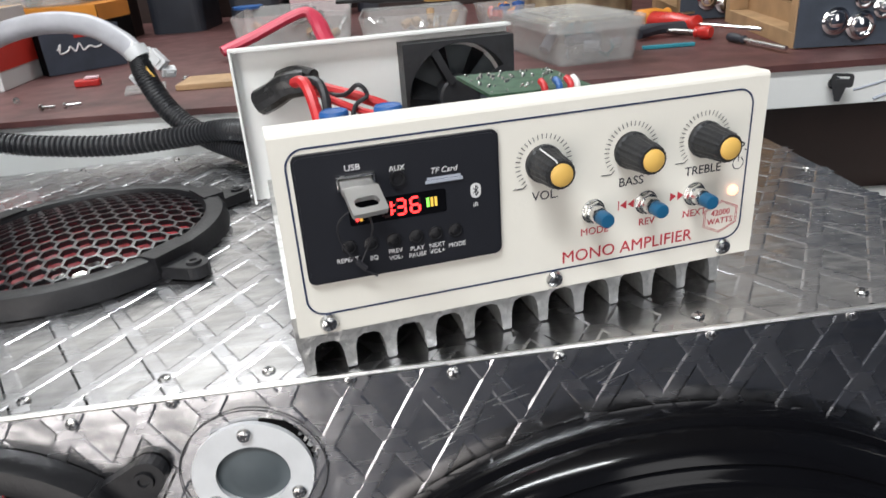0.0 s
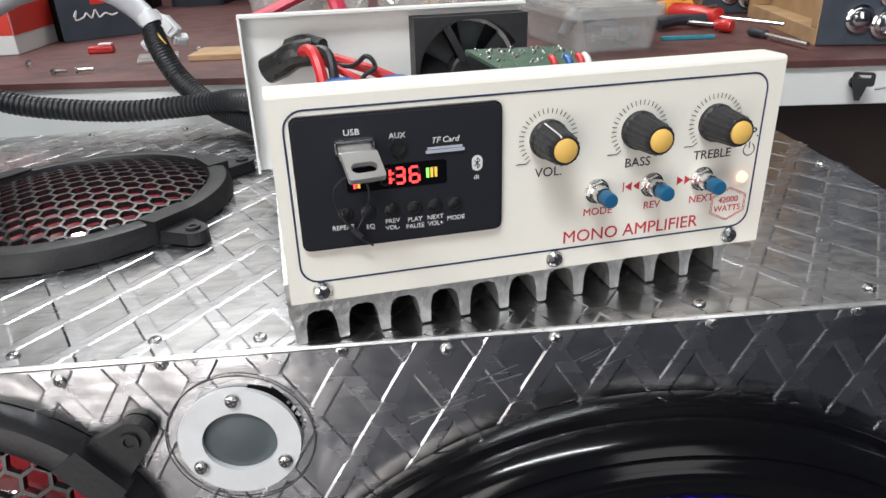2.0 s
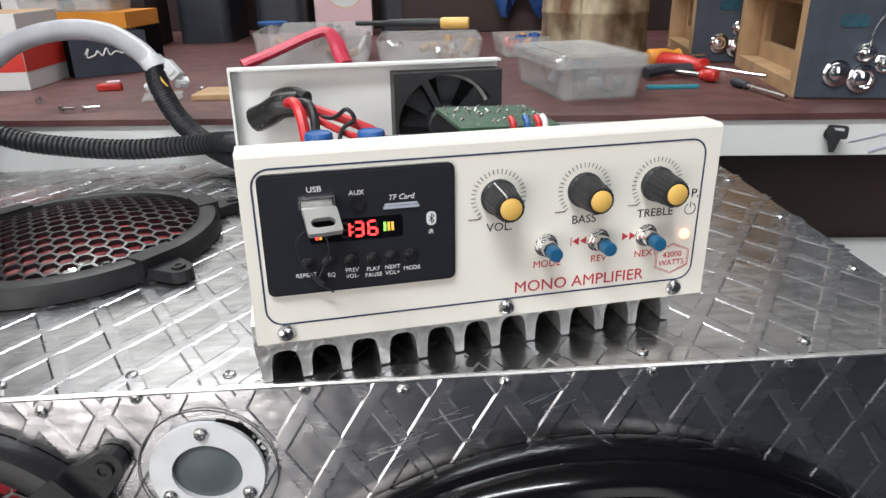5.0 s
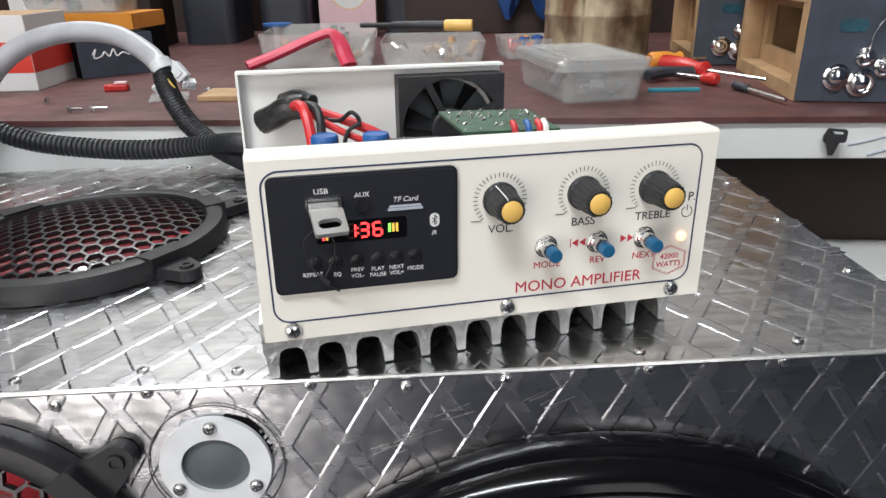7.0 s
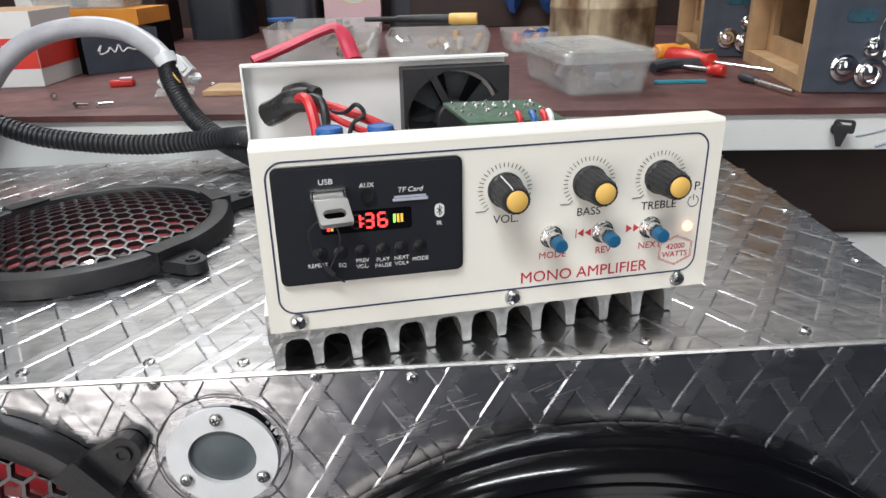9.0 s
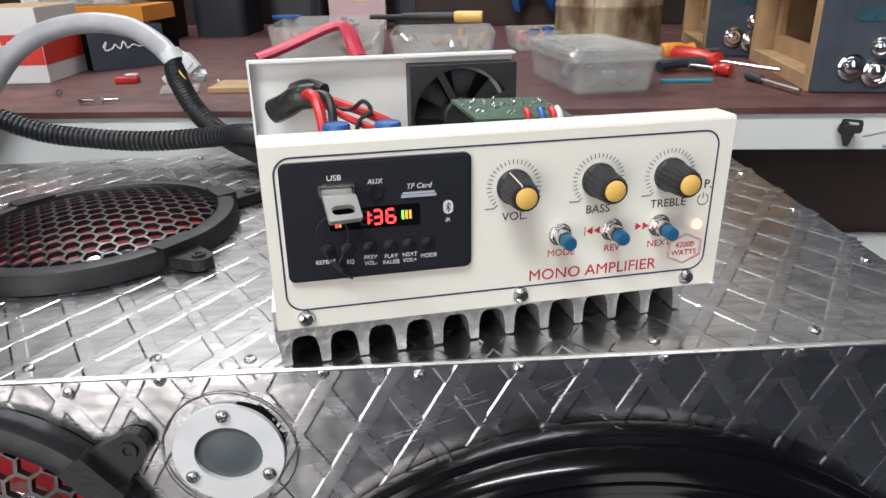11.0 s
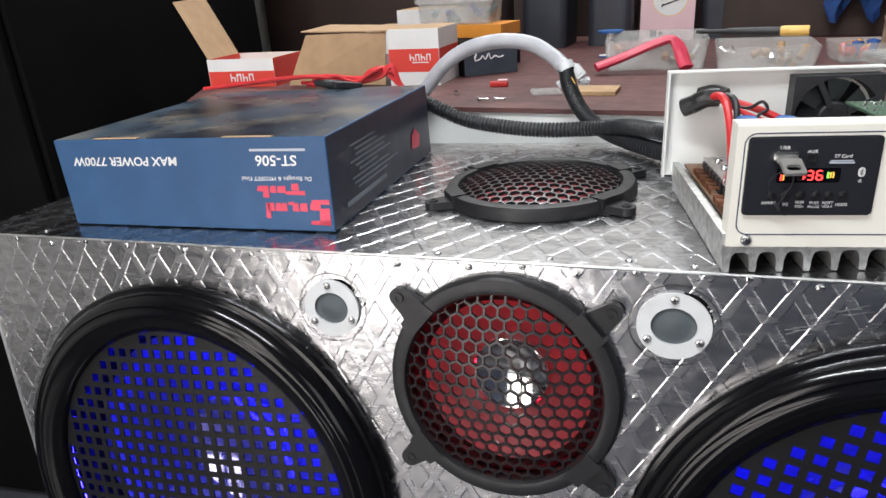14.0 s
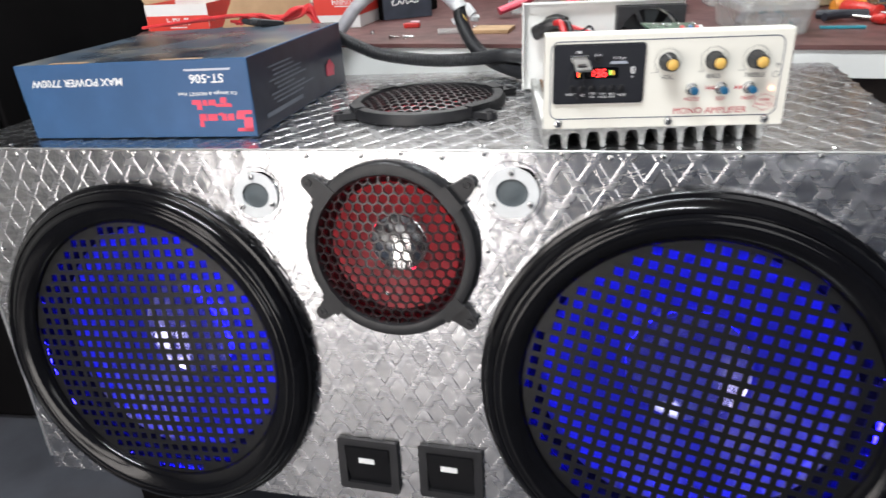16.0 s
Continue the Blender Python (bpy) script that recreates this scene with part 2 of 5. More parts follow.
def spline(pts, n):
    """n points along a smooth curve through pts."""
    P = [Vector(p) for p in pts]
    P = [2 * P[0] - P[1]] + P + [2 * P[-1] - P[-2]]
    out = []
    segs = len(P) - 3
    for k in range(n):
        u = k / (n - 1) * segs
        i = min(int(u), segs - 1)
        t = u - i
        a, b, c, d = P[i:i + 4]
        out.append(0.5 * ((2 * b) + (c - a) * t + (2 * a - 5 * b + 4 * c - d) * t * t + (3 * b - a - 3 * c + d) * t ** 3))
    return out


def tube(bm, pts, radius, n=10, count=40, mi=0, ribs=0, depth=0.0, flat=1.0):
    """A tube along a smooth curve; ribs makes it corrugated."""
    if ribs:
        count = ribs * 4 + 1
    c = spline(pts, count)
    up = Vector((0, 0, 1))
    rings = []
    for k, p in enumerate(c):
        d = (c[min(k + 1, count - 1)] - c[max(k - 1, 0)]).normalized()
        s = d.cross(up)
        s = s.normalized() if s.length > 0.05 else Vector((1, 0, 0))
        u = s.cross(d)
        r = radius + (depth if ribs and k % 4 in (1, 2) else 0)
        rings.append([bm.verts.new(p + r * (math.cos(2 * math.pi * i / n) * s + flat * math.sin(2 * math.pi * i / n) * u)) for i in range(n)])
    for a, b in zip(rings, rings[1:]):
        for i in range(n):
            bm.faces.new((a[i], a[(i + 1) % n], b[(i + 1) % n], b[i])).material_index = mi
    bm.faces.new(rings[0][::-1]).material_index = mi
    bm.faces.new(rings[-1]).material_index = mi
    return bm


def prism(bm, outline, d0, d1, m=Matrix(), mi=0):
    """An outline of (x, y) pushed from depth d0 to d1 along the local z of m."""
    a = [bm.verts.new(m @ Vector((x, y, d0))) for x, y in outline]
    b = [bm.verts.new(m @ Vector((x, y, d1))) for x, y in outline]
    n = len(a)
    fs = [bm.faces.new((a[i], a[(i + 1) % n], b[(i + 1) % n], b[i])) for i in range(n)] + [bm.faces.new(a[::-1]), bm.faces.new(b)]
    for f in fs:
        f.material_index = mi
    return bm


def rounded(x0, x1, y0, y1, r, n=5):
    o = []
    for cx, cy, a0 in ((x1 - r, y1 - r, 0), (x0 + r, y1 - r, 90), (x0 + r, y0 + r, 180), (x1 - r, y0 + r, 270)):
        for i in range(n + 1):
            a = radians(a0 + 90 * i / n)
            o.append((cx + r * math.cos(a), cy + r * math.sin(a)))
    return o


def frame_ring(bm, outer, inner, d0, d1, m=Matrix(), mi=0):
    """A flat frame between two outlines with equal counts."""
    n = len(outer)
    A = [[bm.verts.new(m @ Vector((x, y, d))) for x, y in o] for d in (d0, d1) for o in (outer, inner)]
    for p, q in ((0, 1), (2, 3), (0, 2), (1, 3)):
        for i in range(n):
            j = (i + 1) % n
            bm.faces.new((A[p][i], A[p][j], A[q][j], A[q][i])).material_index = mi
    return bm


def text(name, s, size, m, material, parent=None, align="CENTER", stretch=1.0, shear=0.0, bold=0.012):
    """Lettering in the built-in font; m's x is along the line and z out of the surface."""
    cu = bpy.data.curves.new(name, "FONT")
    cu.body, cu.size, cu.align_x, cu.align_y, cu.extrude, cu.shear = s, size, align, "CENTER", 0.0001, shear
    cu.offset = size * bold
    cu.resolution_u = 3
    tmp = new("tmp", cu)
    me = bpy.data.meshes.new_from_object(tmp.evaluated_get(bpy.context.evaluated_depsgraph_get()))
    bpy.data.objects.remove(tmp)
    bpy.data.curves.remove(cu)
    me.name = name
    me.materials.clear()
    me.materials.append(material)
    me.transform(Matrix.Diagonal((stretch, 1, 1, 1)))
    ob = new(name, me)
    ob.matrix_world = m
    if parent is not None:
        ob.parent = parent
    return ob


def screw(bm, m, r=0.0032, h=0.0016):
    """A pan head with a cross recess, standing on the local z of m."""
    lathe(bm, m, [(r, 0), (r, h * 0.35), (r * 0.8, h * 0.8), (r * 0.4, h), (0, h)], 14)
    for k in (0, 90):
        q = m @ pose(0, 0, h, 0, 0, k + 20)
        a = r * 0.55
        b = r * 0.14
        vs = [bm.verts.new(q @ Vector(v)) for v in ((-a, -b, 0.0001), (a, -b, 0.0001), (a, b, 0.0001), (-a, b, 0.0001))]
        f = bm.faces.new(vs)
        f.material_index = 1
    return bm


# ---------------------------------------------------------------- the room
T = 0.72                      # the top of the loudspeaker cabinet
bm = bmesh.new(); box(bm, -2.6, 2.4, -2.1, 1.62, -0.1, 0.0)
tagged(part("floor", bm, FLOORMAT), "worn grey cement workshop floor", "floor", kind="structure")
bm = bmesh.new(); box(bm, -2.6, 2.4, -2.1, 1.62, 2.8, 2.9)
tagged(part("ceiling", bm, PLASTER), "dull plastered workshop ceiling", "ceiling", kind="structure")
# out of view above the backboard; pale so the top sheet reflects bright
bm = bmesh.new(); box(bm, -2.6, 2.4, 1.50, 1.62, 0, 2.8)
tagged(part("wall_north", bm, PALEWALL), "pale limewashed wall behind the workbench", "wall", kind="structure")
# out of view; its dark colour only shapes what the metal reflects
bm = bmesh.new(); box(bm, 2.3, 2.4, -2.1, 1.5, 0, 2.8)
tagged(part("wall_east", bm, DARKWALL), "dark slate-painted side wall", "wall", kind="structure")
# flat black on this half of the wall stands in for the darkness there
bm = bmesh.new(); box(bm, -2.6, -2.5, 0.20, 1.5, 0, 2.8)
tagged(part("wall_west", bm, DEEPBLACK), "sooty black side wall", "wall", kind="structure")
# unseen pale half of the side wall, added for the front sheet's left reflection
bm = bmesh.new(); box(bm, -2.6, -2.5, -2.1, 0.20, 0, 2.8)
tagged(part("wall_southwest", bm, PALEWALL), "pale limewashed side wall near the doorway", "wall", kind="structure")
# behind the viewer; kept dark for the front sheet's reflection
bm = bmesh.new()
box(bm, -2.5, -1.55, -2.1, -1.97, 0, 2.8)
box(bm, -0.55, 0.30, -2.1, -1.97, 0, 2.8)
box(bm, 1.02, 2.3, -2.1, -1.97, 0, 2.8)
box(bm, 0.30, 1.02, -2.1, -1.97, 0, 0.75)
box(bm, 0.30, 1.02, -2.1, -1.97, 1.95, 2.8)
box(bm, -1.55, -0.55, -2.1, -1.97, 2.1, 2.8)
tagged(part("wall_south", bm, DARKWALL), "dark slate-painted wall with an open doorway and a window", "wall", kind="structure")

# unseen bar in front of the door lamp, splitting its reflection into two columns
bm = bmesh.new(); box(bm, -1.12, -0.98, -1.90, -1.86, 0, 2.1, 0.004)
tagged(part("door_post", bm, DEEPBLACK), "dark post between the two leaves of the doorway", "post", kind="structure")

# ---------------------------------------------------------------- the loudspeaker cabinet
LEAN_A = 6.6                  # the front leans back towards its top
XL, XR, YB = -0.742, 0.203, 0.375
XT = -0.784                   # the left side flares out towards the top
FACE = Matrix.Translation((0, 0, T)) @ Matrix.Rotation(radians(-LEAN_A), 4, "X") @ Matrix.Rotation(radians(90), 4, "X")
# FACE: local x to the right, y up along the front, z out of it
HF = 0.404
cab = root("loudspeaker_cabinet", pose(0, 0, 0), "wide loudspeaker cabinet clad in embossed aluminium sheet with two large woofers", "loudspeaker")
yb = -math.sin(radians(LEAN_A)) * HF
zb = T - math.cos(radians(LEAN_A)) * HF
BT = 0.012
bm = bmesh.new()
for xt, xb, side in ((XT, XL, 1), (XR, XR, -1)):
    loops = []
    for k in (0.0, side * BT):
        loops.append([bm.verts.new(p) for p in ((xt + k, 0.0016, T - 0.0013), (xt + k, YB, T - 0.0013), (xb + k, YB, zb), (xb + k, yb + 0.0016, zb))])
    a, b = loops
    for i in range(4):
        bm.faces.new((a[i], a[(i + 1) % 4], b[(i + 1) % 4], b[i]))
    bm.faces.new(a[::-1]); bm.faces.new(b)
box(bm, XL + BT, XR - BT, YB - BT, YB, zb, T - 0.0013)
box(bm, XL + BT, XR - BT, yb + 0.002, YB - BT, zb, zb + BT)
part("carcass", bm, CHEQUER, cab)


def holed_plate(bm, outline, holes, th=0.0012, n=48):
    """A thin plate in the xy plane with round holes (x, y, r) through it."""
    loops = [list(outline)] + [[(x + r * math.cos(2 * math.pi * k / n), y + r * math.sin(2 * math.pi * k / n)) for k in range(n)] for x, y, r in holes]
    for z in (0.0, -th):
        es = []
        for lp in loops:
            vs = [bm.verts.new((*p, z)) for p in lp]
            es += [bm.edges.new((vs[k], vs[(k + 1) % len(vs)])) for k in range(len(vs))]
        bmesh.ops.triangle_fill(bm, edges=es, use_beauty=True)
    for lp in loops:
        a, b = [bm.verts.new((*p, 0)) for p in lp], [bm.verts.new((*p, -th)) for p in lp]
        for k in range(len(lp)):
            l = (k + 1) % len(lp)
            bm.faces.new((a[k], a[l], b[l], b[k]))
    return bm


WL, WR, MF, MT = (-0.542, -0.233), (0.037, -0.229), (-0.2485, -0.098), (-0.2560, 0.172)


def ribs(outline, holes, cross, period, half, parent, w=0.0054, h=0.00020, bev=0.0010):
    """Crossing raised ribs that leave sunken lozenges, inside a convex outline of the parent's xy plane.
    cross is one crossing; period runs along x, half is the step in y from one row of crossings to the next."""
    poly = [Vector((*p, 0)) for p in outline]
    mid = sum(poly, Vector()) / len(poly)
    reach = 1.6
    slope = half / (period / 2)
    rng = random.Random(int(period * 1e6))
    for sgn in (1, -1):
        dirn = Vector((1, sgn * slope, 0)).normalized()
        side = Vector((-dirn.y, dirn.x, 0))
        hh = h + (0.00004 if sgn > 0 else 0)
        for k in range(-70, 70):
            p0 = Vector((cross[0] + k * period, cross[1], 0))
            t0, t1 = -reach, reach
            for a, b in zip(poly, poly[1:] + poly[:1]):
                nrm = Vector((-(b - a).y, (b - a).x, 0))
                nrm = nrm if nrm.dot(mid - a) > 0 else -nrm
                den, num = nrm.dot(dirn), nrm.dot(p0 - a)
                if abs(den) < 1e-9:
                    continue
                if den > 0:
                    t0 = max(t0, -num / den)
                else:
                    t1 = min(t1, -num / den)
            spans = [(t0, t1)] if t1 - t0 > 0.006 else []
            for hx, hy, hr in holes:
                c = Vector((hx, hy, 0)) - p0
                tc = c.dot(dirn)
                off = (c - dirn * tc).length
                if off < hr:
                    g = math.sqrt(hr * hr - off * off)
                    spans = [q for p, r in spans for q in ((p, min(r, tc - g)), (max(p, tc + g), r)) if q[1] - q[0] > 0.005]
            for p, r in spans:
                bm = bmesh.new()
                n = max(1, round((r - p) / 0.05))
                prof = [(-w / 2 - bev, 0), (-w / 2, hh), (w / 2, hh), (w / 2 + bev, 0)]
                rings = []
                for i in range(n + 1):
                    c = p0 + dirn * (p + (r - p) * i / n) + side * (rng.uniform(-0.00025, 0.00025) if 0 < i < n else 0)
                    rings.append([bm.verts.new(c + side * u + Vector((0, 0, z))) for u, z in prof])
                for A, B in zip(rings, rings[1:]):
                    for i in range(3):
                        bm.faces.new((A[i], A[i + 1], B[i + 1], B[i]))
                for f in bm.faces:
                    f.normal_update()
                o = part("rib", bm, RIB)
                o.parent = parent


FH = [(*WL, 0.170), (*WR, 0.170), (*MF, 0.0775)]
FRONT = [(XL, -0.420), (XR, -0.388), (XR, -0.0012), (XT, -0.0012)]
bm = bmesh.new()
holed_plate(bm, FRONT, FH)
front = part("front_sheet", bm, CHEQUER, cab, "embossed aluminium front sheet with raised ribs", FACE)
ribs(FRONT, [(x, y, r + 0.004) for x, y, r in FH], (-0.0566, -0.0104), 0.0281, 0.0222, front, h=0.00022)
TOP = [(XT, 0.0), (XR, 0.0), (XR, YB), (XT, YB)]
bm = bmesh.new()
holed_plate(bm, TOP, [(*MT, 0.0775)])
upper = part("top_sheet", bm, CHEQUER, cab, "embossed aluminium top sheet with raised ribs", pose(0, 0, T))
ribs(TOP, [(*MT, 0.0815)], (-0.2055, 0.0365), 0.0300, 0.0235, upper, h=0.00026)
rng = random.Random(12)
bm = bmesh.new()
for cx, cy, n, ang in ((-0.052, -0.034, 7, 18), (-0.018, -0.020, 5, 12), (0.018, -0.016, 6, 25), (-0.036, -0.026, 3, 20), (-0.350, -0.150, 4, 60)):
    for k in range(n):
        x, y = cx + rng.uniform(-0.006, 0.006), cy + rng.uniform(-0.004, 0.004)
        a, l = radians(ang + rng.uniform(-8, 8)), rng.uniform(0.002, 0.009)
        d, w = Vector((math.cos(a), math.sin(a), 0)), rng.uniform(0.00010, 0.00022)
        q = Vector((-d.y, d.x, 0)) * w
        c = Vector((x, y, 0.00027))
        bm.faces.new([bm.verts.new(v) for v in (c - d * l - q, c + d * l - q * 0.3, c + d * l + q * 0.3, c - d * l + q)])
tagged(part("scratches", bm, EDGE, front, "bright scratches in the sheet"), kind="stuff")
bm = bmesh.new()
tube(bm, [(XT, -0.0006, T - 0.0004), (-0.3, -0.0010, T - 0.0002), (0.0, -0.0006, T - 0.0006), (XR, -0.0008, T - 0.0002)], 0.0012, 6, 30)
part("edge_seam", bm, EDGE, cab, "bright folded metal edge")
for sx, sb in ((XT, XL), (XR, XR)):
    bm = bmesh.new(); tube(bm, [(sx, 0, T), (sb, yb, zb)], 0.0018, 6, 6)
    part("corner_trim", bm, EDGE, cab)
# rivets and screws along the folded edge
SCREWS = [FACE @ pose(x, -0.0048 - 0.002 * math.sin(x * 90), 0.0002, 0, 0, x * 4000) for x in (-0.725, -0.682, -0.640, -0.592, -0.530, -0.462, -0.407, -0.330, -0.273, -0.233, -0.194, -0.154, -0.084, -0.043, 0.0, 0.062, 0.120, 0.175)]
SCREWS += [pose(x, 0.0105 + 0.002 * math.sin(x * 70), T + 0.0002, 0, 0, x * 4000) for x in (-0.700, -0.300, -0.215, -0.160, -0.117, 0.060, 0.131, 0.180)]
SCREWS += [pose(XR - 0.010, y, T + 0.0002) for y in (0.08, 0.16, 0.24, 0.32)] + [pose(x, YB - 0.012, T + 0.0002) for x in (-0.60, -0.45, -0.33, -0.25)]
SCREWS += [FACE @ pose(x, -q, 0.0007) for x, q in ((-0.135, 0.118), (-0.152, 0.095), (-0.736, 0.12), (-0.735, 0.26))]
bm = bmesh.new(); screw(bm, Matrix(), 0.0027, 0.0014)
first = part("screw", bm, [STEEL, INK], cab)
first.matrix_basis = SCREWS[0]
for m in SCREWS[1:]:
    o = new("screw", first.data)
    o.parent = cab
    o.matrix_basis = m


def square_grille(bm, m, R, pitch, hole, dome, turn, th=0.0012):
    """A punched plate with square holes, slightly domed."""
    rot = Matrix.Rotation(radians(turn), 4, "Z")
    n = int(R / pitch) + 2

    def up(x, y, d):
        return bm.verts.new(m @ rot @ Vector((x, y, dome * (1 - (x * x + y * y) / (R * R)) - d)))
    for i in range(-n, n + 1):
        for j in range(-n, n + 1):
            x, y = i * pitch, j * pitch
            r = math.hypot(x, y)
            if r > R + pitch * 0.6:
                continue
            o = [(x + sx * pitch / 2, y + sy * pitch / 2) for sx, sy in ((-1, -1), (1, -1), (1, 1), (-1, 1))]
            ov = [up(*p, 0) for p in o]
            if r > R - pitch * 0.6:
                bm.faces.new(ov)
                continue
            q = [(x + sx * hole / 2, y + sy * hole / 2) for sx, sy in ((-1, -1), (1, -1), (1, 1), (-1, 1))]
            iv, lv = [up(*p, 0) for p in q], [up(*p, th) for p in q]
            for k in range(4):
                l = (k + 1) % 4
                bm.faces.new((ov[k], ov[l], iv[l], iv[k]))
                bm.faces.new((iv[k], iv[l], lv[l], lv[k]))
    return bm


def hex_grille(bm, m, R, pitch, bar, dome, th=0.003):
    """A honeycomb of hexagons, domed."""
    def up(x, y, d):
        return bm.verts.new(m @ Vector((x, y, dome * (1 - (x * x + y * y) / (R * R)) - d)))
    ro, ri = pitch / math.sqrt(3), (pitch - bar) / math.sqrt(3)
    n = int(R / pitch) + 2
    for j in range(-n - 2, n + 3):
        for i in range(-n - 1, n + 2):
            x, y = (i + 0.5 * (j % 2)) * pitch, j * pitch * math.sqrt(3) / 2
            if math.hypot(x, y) > R + pitch * 0.3:
                continue
            c = [(math.cos(radians(30 + 60 * k)), math.sin(radians(30 + 60 * k))) for k in range(6)]
            ov = [up(x + ro * a, y + ro * b, 0) for a, b in c]
            iv = [up(x + ri * a, y + ri * b, 0) for a, b in c]
            lv = [up(x + ri * a, y + ri * b, th) for a, b in c]
            for k in range(6):
                l = (k + 1) % 6
                bm.faces.new((ov[k], ov[l], iv[l], iv[k]))
                bm.faces.new((iv[k], iv[l], lv[l], lv[k]))
    return bm


def woofer(m, turn, label):
    w = root("woofer", m, label, "woofer", "large woofers of the cabinet")
    I = m
    bm = bmesh.new()
    lathe(bm, I, [(0.197, 0.0005), (0.198, 0.010), (0.1965, 0.0125), (0.1935, 0.0132), (0.1928, 0.0165), (0.1905, 0.0205), (0.1870, 0.0238), (0.1835, 0.0252), (0.1822, 0.0240),
                  (0.1795, 0.0242), (0.1780, 0.0258), (0.1750, 0.0267), (0.1715, 0.0266), (0.1695, 0.0252), (0.1660, 0.0246), (0.1630, 0.0222), (0.1590, 0.0195), (0.1570, 0.0168), (0.156, 0.014), (0.156, 0.008), (0.164, 0.006), (0.168, -0.020)], 128)
    part("frame", bm, GLOSS, w, "stepped glossy black plastic ring", smooth=True)
    bm = bmesh.new()
    square_grille(bm, I @ pose(0, 0, 0.0125), 0.1590, 0.0134, 0.0080, 0.006, turn)
    part("grille", bm, GRILLE, w, "black punched steel grille with square holes")
    bm = bmesh.new()
    lathe(bm, I, [(0.168, -0.019), (0.161, -0.016), (0.154, -0.010), (0.147, -0.013), (0.143, -0.022)], 72)
    part("surround", bm, FOAM, w, "black foam roll round the cone", smooth=True)
    bm = bmesh.new()
    lathe(bm, I, [(0.143, -0.022), (0.100, -0.046), (0.060, -0.068)], 72)
    part("cone", bm, CONE, w, "dark navy cone", smooth=True)
    bm = bmesh.new()
    lathe(bm, I, [(0.064, -0.0655), (0.062, -0.0585)] + [(0.0605 - 0.00605 * k, -0.0695 + 0.0120 * (1 - k / 10) ** 2) for k in range(11)], 48)
    part("dust_cap", bm, DARKCHROME, w, "shiny smoked dished cap", smooth=True)
    bm = bmesh.new()
    lathe(bm, I, [(0.1597, 0.0048), (0.1638, 0.0044)], 64)
    part("led_ring", bm, BLUEGLOW, w, "blue light strip behind the grille")
    for o in w.children:
        o.matrix_parent_inverse = w.matrix_world.inverted()
    return w


woofer(FACE @ pose(*WL, 0), 4, "large black woofer with square-hole grille lit blue inside")
woofer(FACE @ pose(*WR, 0), -12, "large black woofer with square-hole grille lit blue inside")


def tab_outline(r0, r1, w0, w1):
    o = [(r0, -w0), (r1 - w1, -w1)]
    o += [(r1 - w1 + w1 * math.sin(radians(18 * k)), -w1 * math.cos(radians(18 * k))) for k in range(1, 10)]
    return o + [(r1 - w1, w1), (r0, w0)]


def midrange(m, angles, label):
    s = root("midrange_speaker", m, label, "speaker", "midrange speakers of the cabinet")
    bm = bmesh.new()
    lathe(bm, m, [(0.0890, 0.0005), (0.0890, 0.007), (0.0865, 0.0115), (0.0800, 0.0128), (0.0765, 0.0120), (0.0745, 0.0085), (0.0742, 0.0036), (0.0768, 0.0030), (0.0774, -0.010)], 96)
    part("rim", bm, BLACK, s, smooth=True)
    for a in angles:
        bm = bmesh.new()
        q = m @ pose(0, 0, 0, 0, 0, a)
        prism(bm, tab_outline(0.083, 0.1115, 0.0120, 0.0075), 0.0006, 0.0075, q)
        prism(bm, [(0.076, -0.0135), (0.0895, -0.0125), (0.0895, 0.0125), (0.076, 0.0135)], 0.004, 0.0133, q)
        lathe(bm, q @ pose(0.1035, 0, 0.0072), [(0.0042, 0), (0.0040, 0.0018), (0.0022, 0.0018), (0.0018, 0.0008), (0, 0.0008)], 14)
        part("mounting_tab", bm, BLACK, s)
    bm = bmesh.new()
    hex_grille(bm, m @ pose(0, 0, 0.0095), 0.0750, 0.0104, 0.0016, 0.011)
    part("grille", bm, SATIN, s, "black honeycomb plastic grille")
    bm = bmesh.new()
    lathe(bm, m, [(0.0770, -0.009), (0.072, -0.005), (0.066, -0.008)], 48)
    part("surround", bm, FOAM, s, smooth=True)
    bm = bmesh.new()
    lathe(bm, m, [(0.066, -0.008), (0.046, -0.019), (0.026, -0.030)], 48)
    part("cone", bm, CONEREDLIT, s, "dark wine-red cone", smooth=True)
    bm = bmesh.new()
    lathe(bm, m, [(0.031, -0.0275), (0.0300, -0.0205)] + [(0.0290 - 0.0029 * k, -0.0255 + 0.0055 * (1 - k / 10) ** 2) for k in range(11)], 32)
    part("dust_cap", bm, CHROME, s, "mirror-bright silver dished cap", smooth=True)
    bm = bmesh.new()
    lathe(bm, m, [(0.0757, 0.0021), (0.0766, 0.0016)], 48)
    part("led_ring", bm, REDGLOW, s, "red light strip behind the grille")
    for o in s.children:
        o.matrix_parent_inverse = s.matrix_world.inverted()
    return s


midrange(FACE @ pose(*MF, 0), (40, 140, 222, 318), "black round midrange speaker with honeycomb grille on the front")
midrange(pose(*MT, T), (35, 145, 215, 325), "black round speaker with honeycomb grille lying in the cabinet's top")


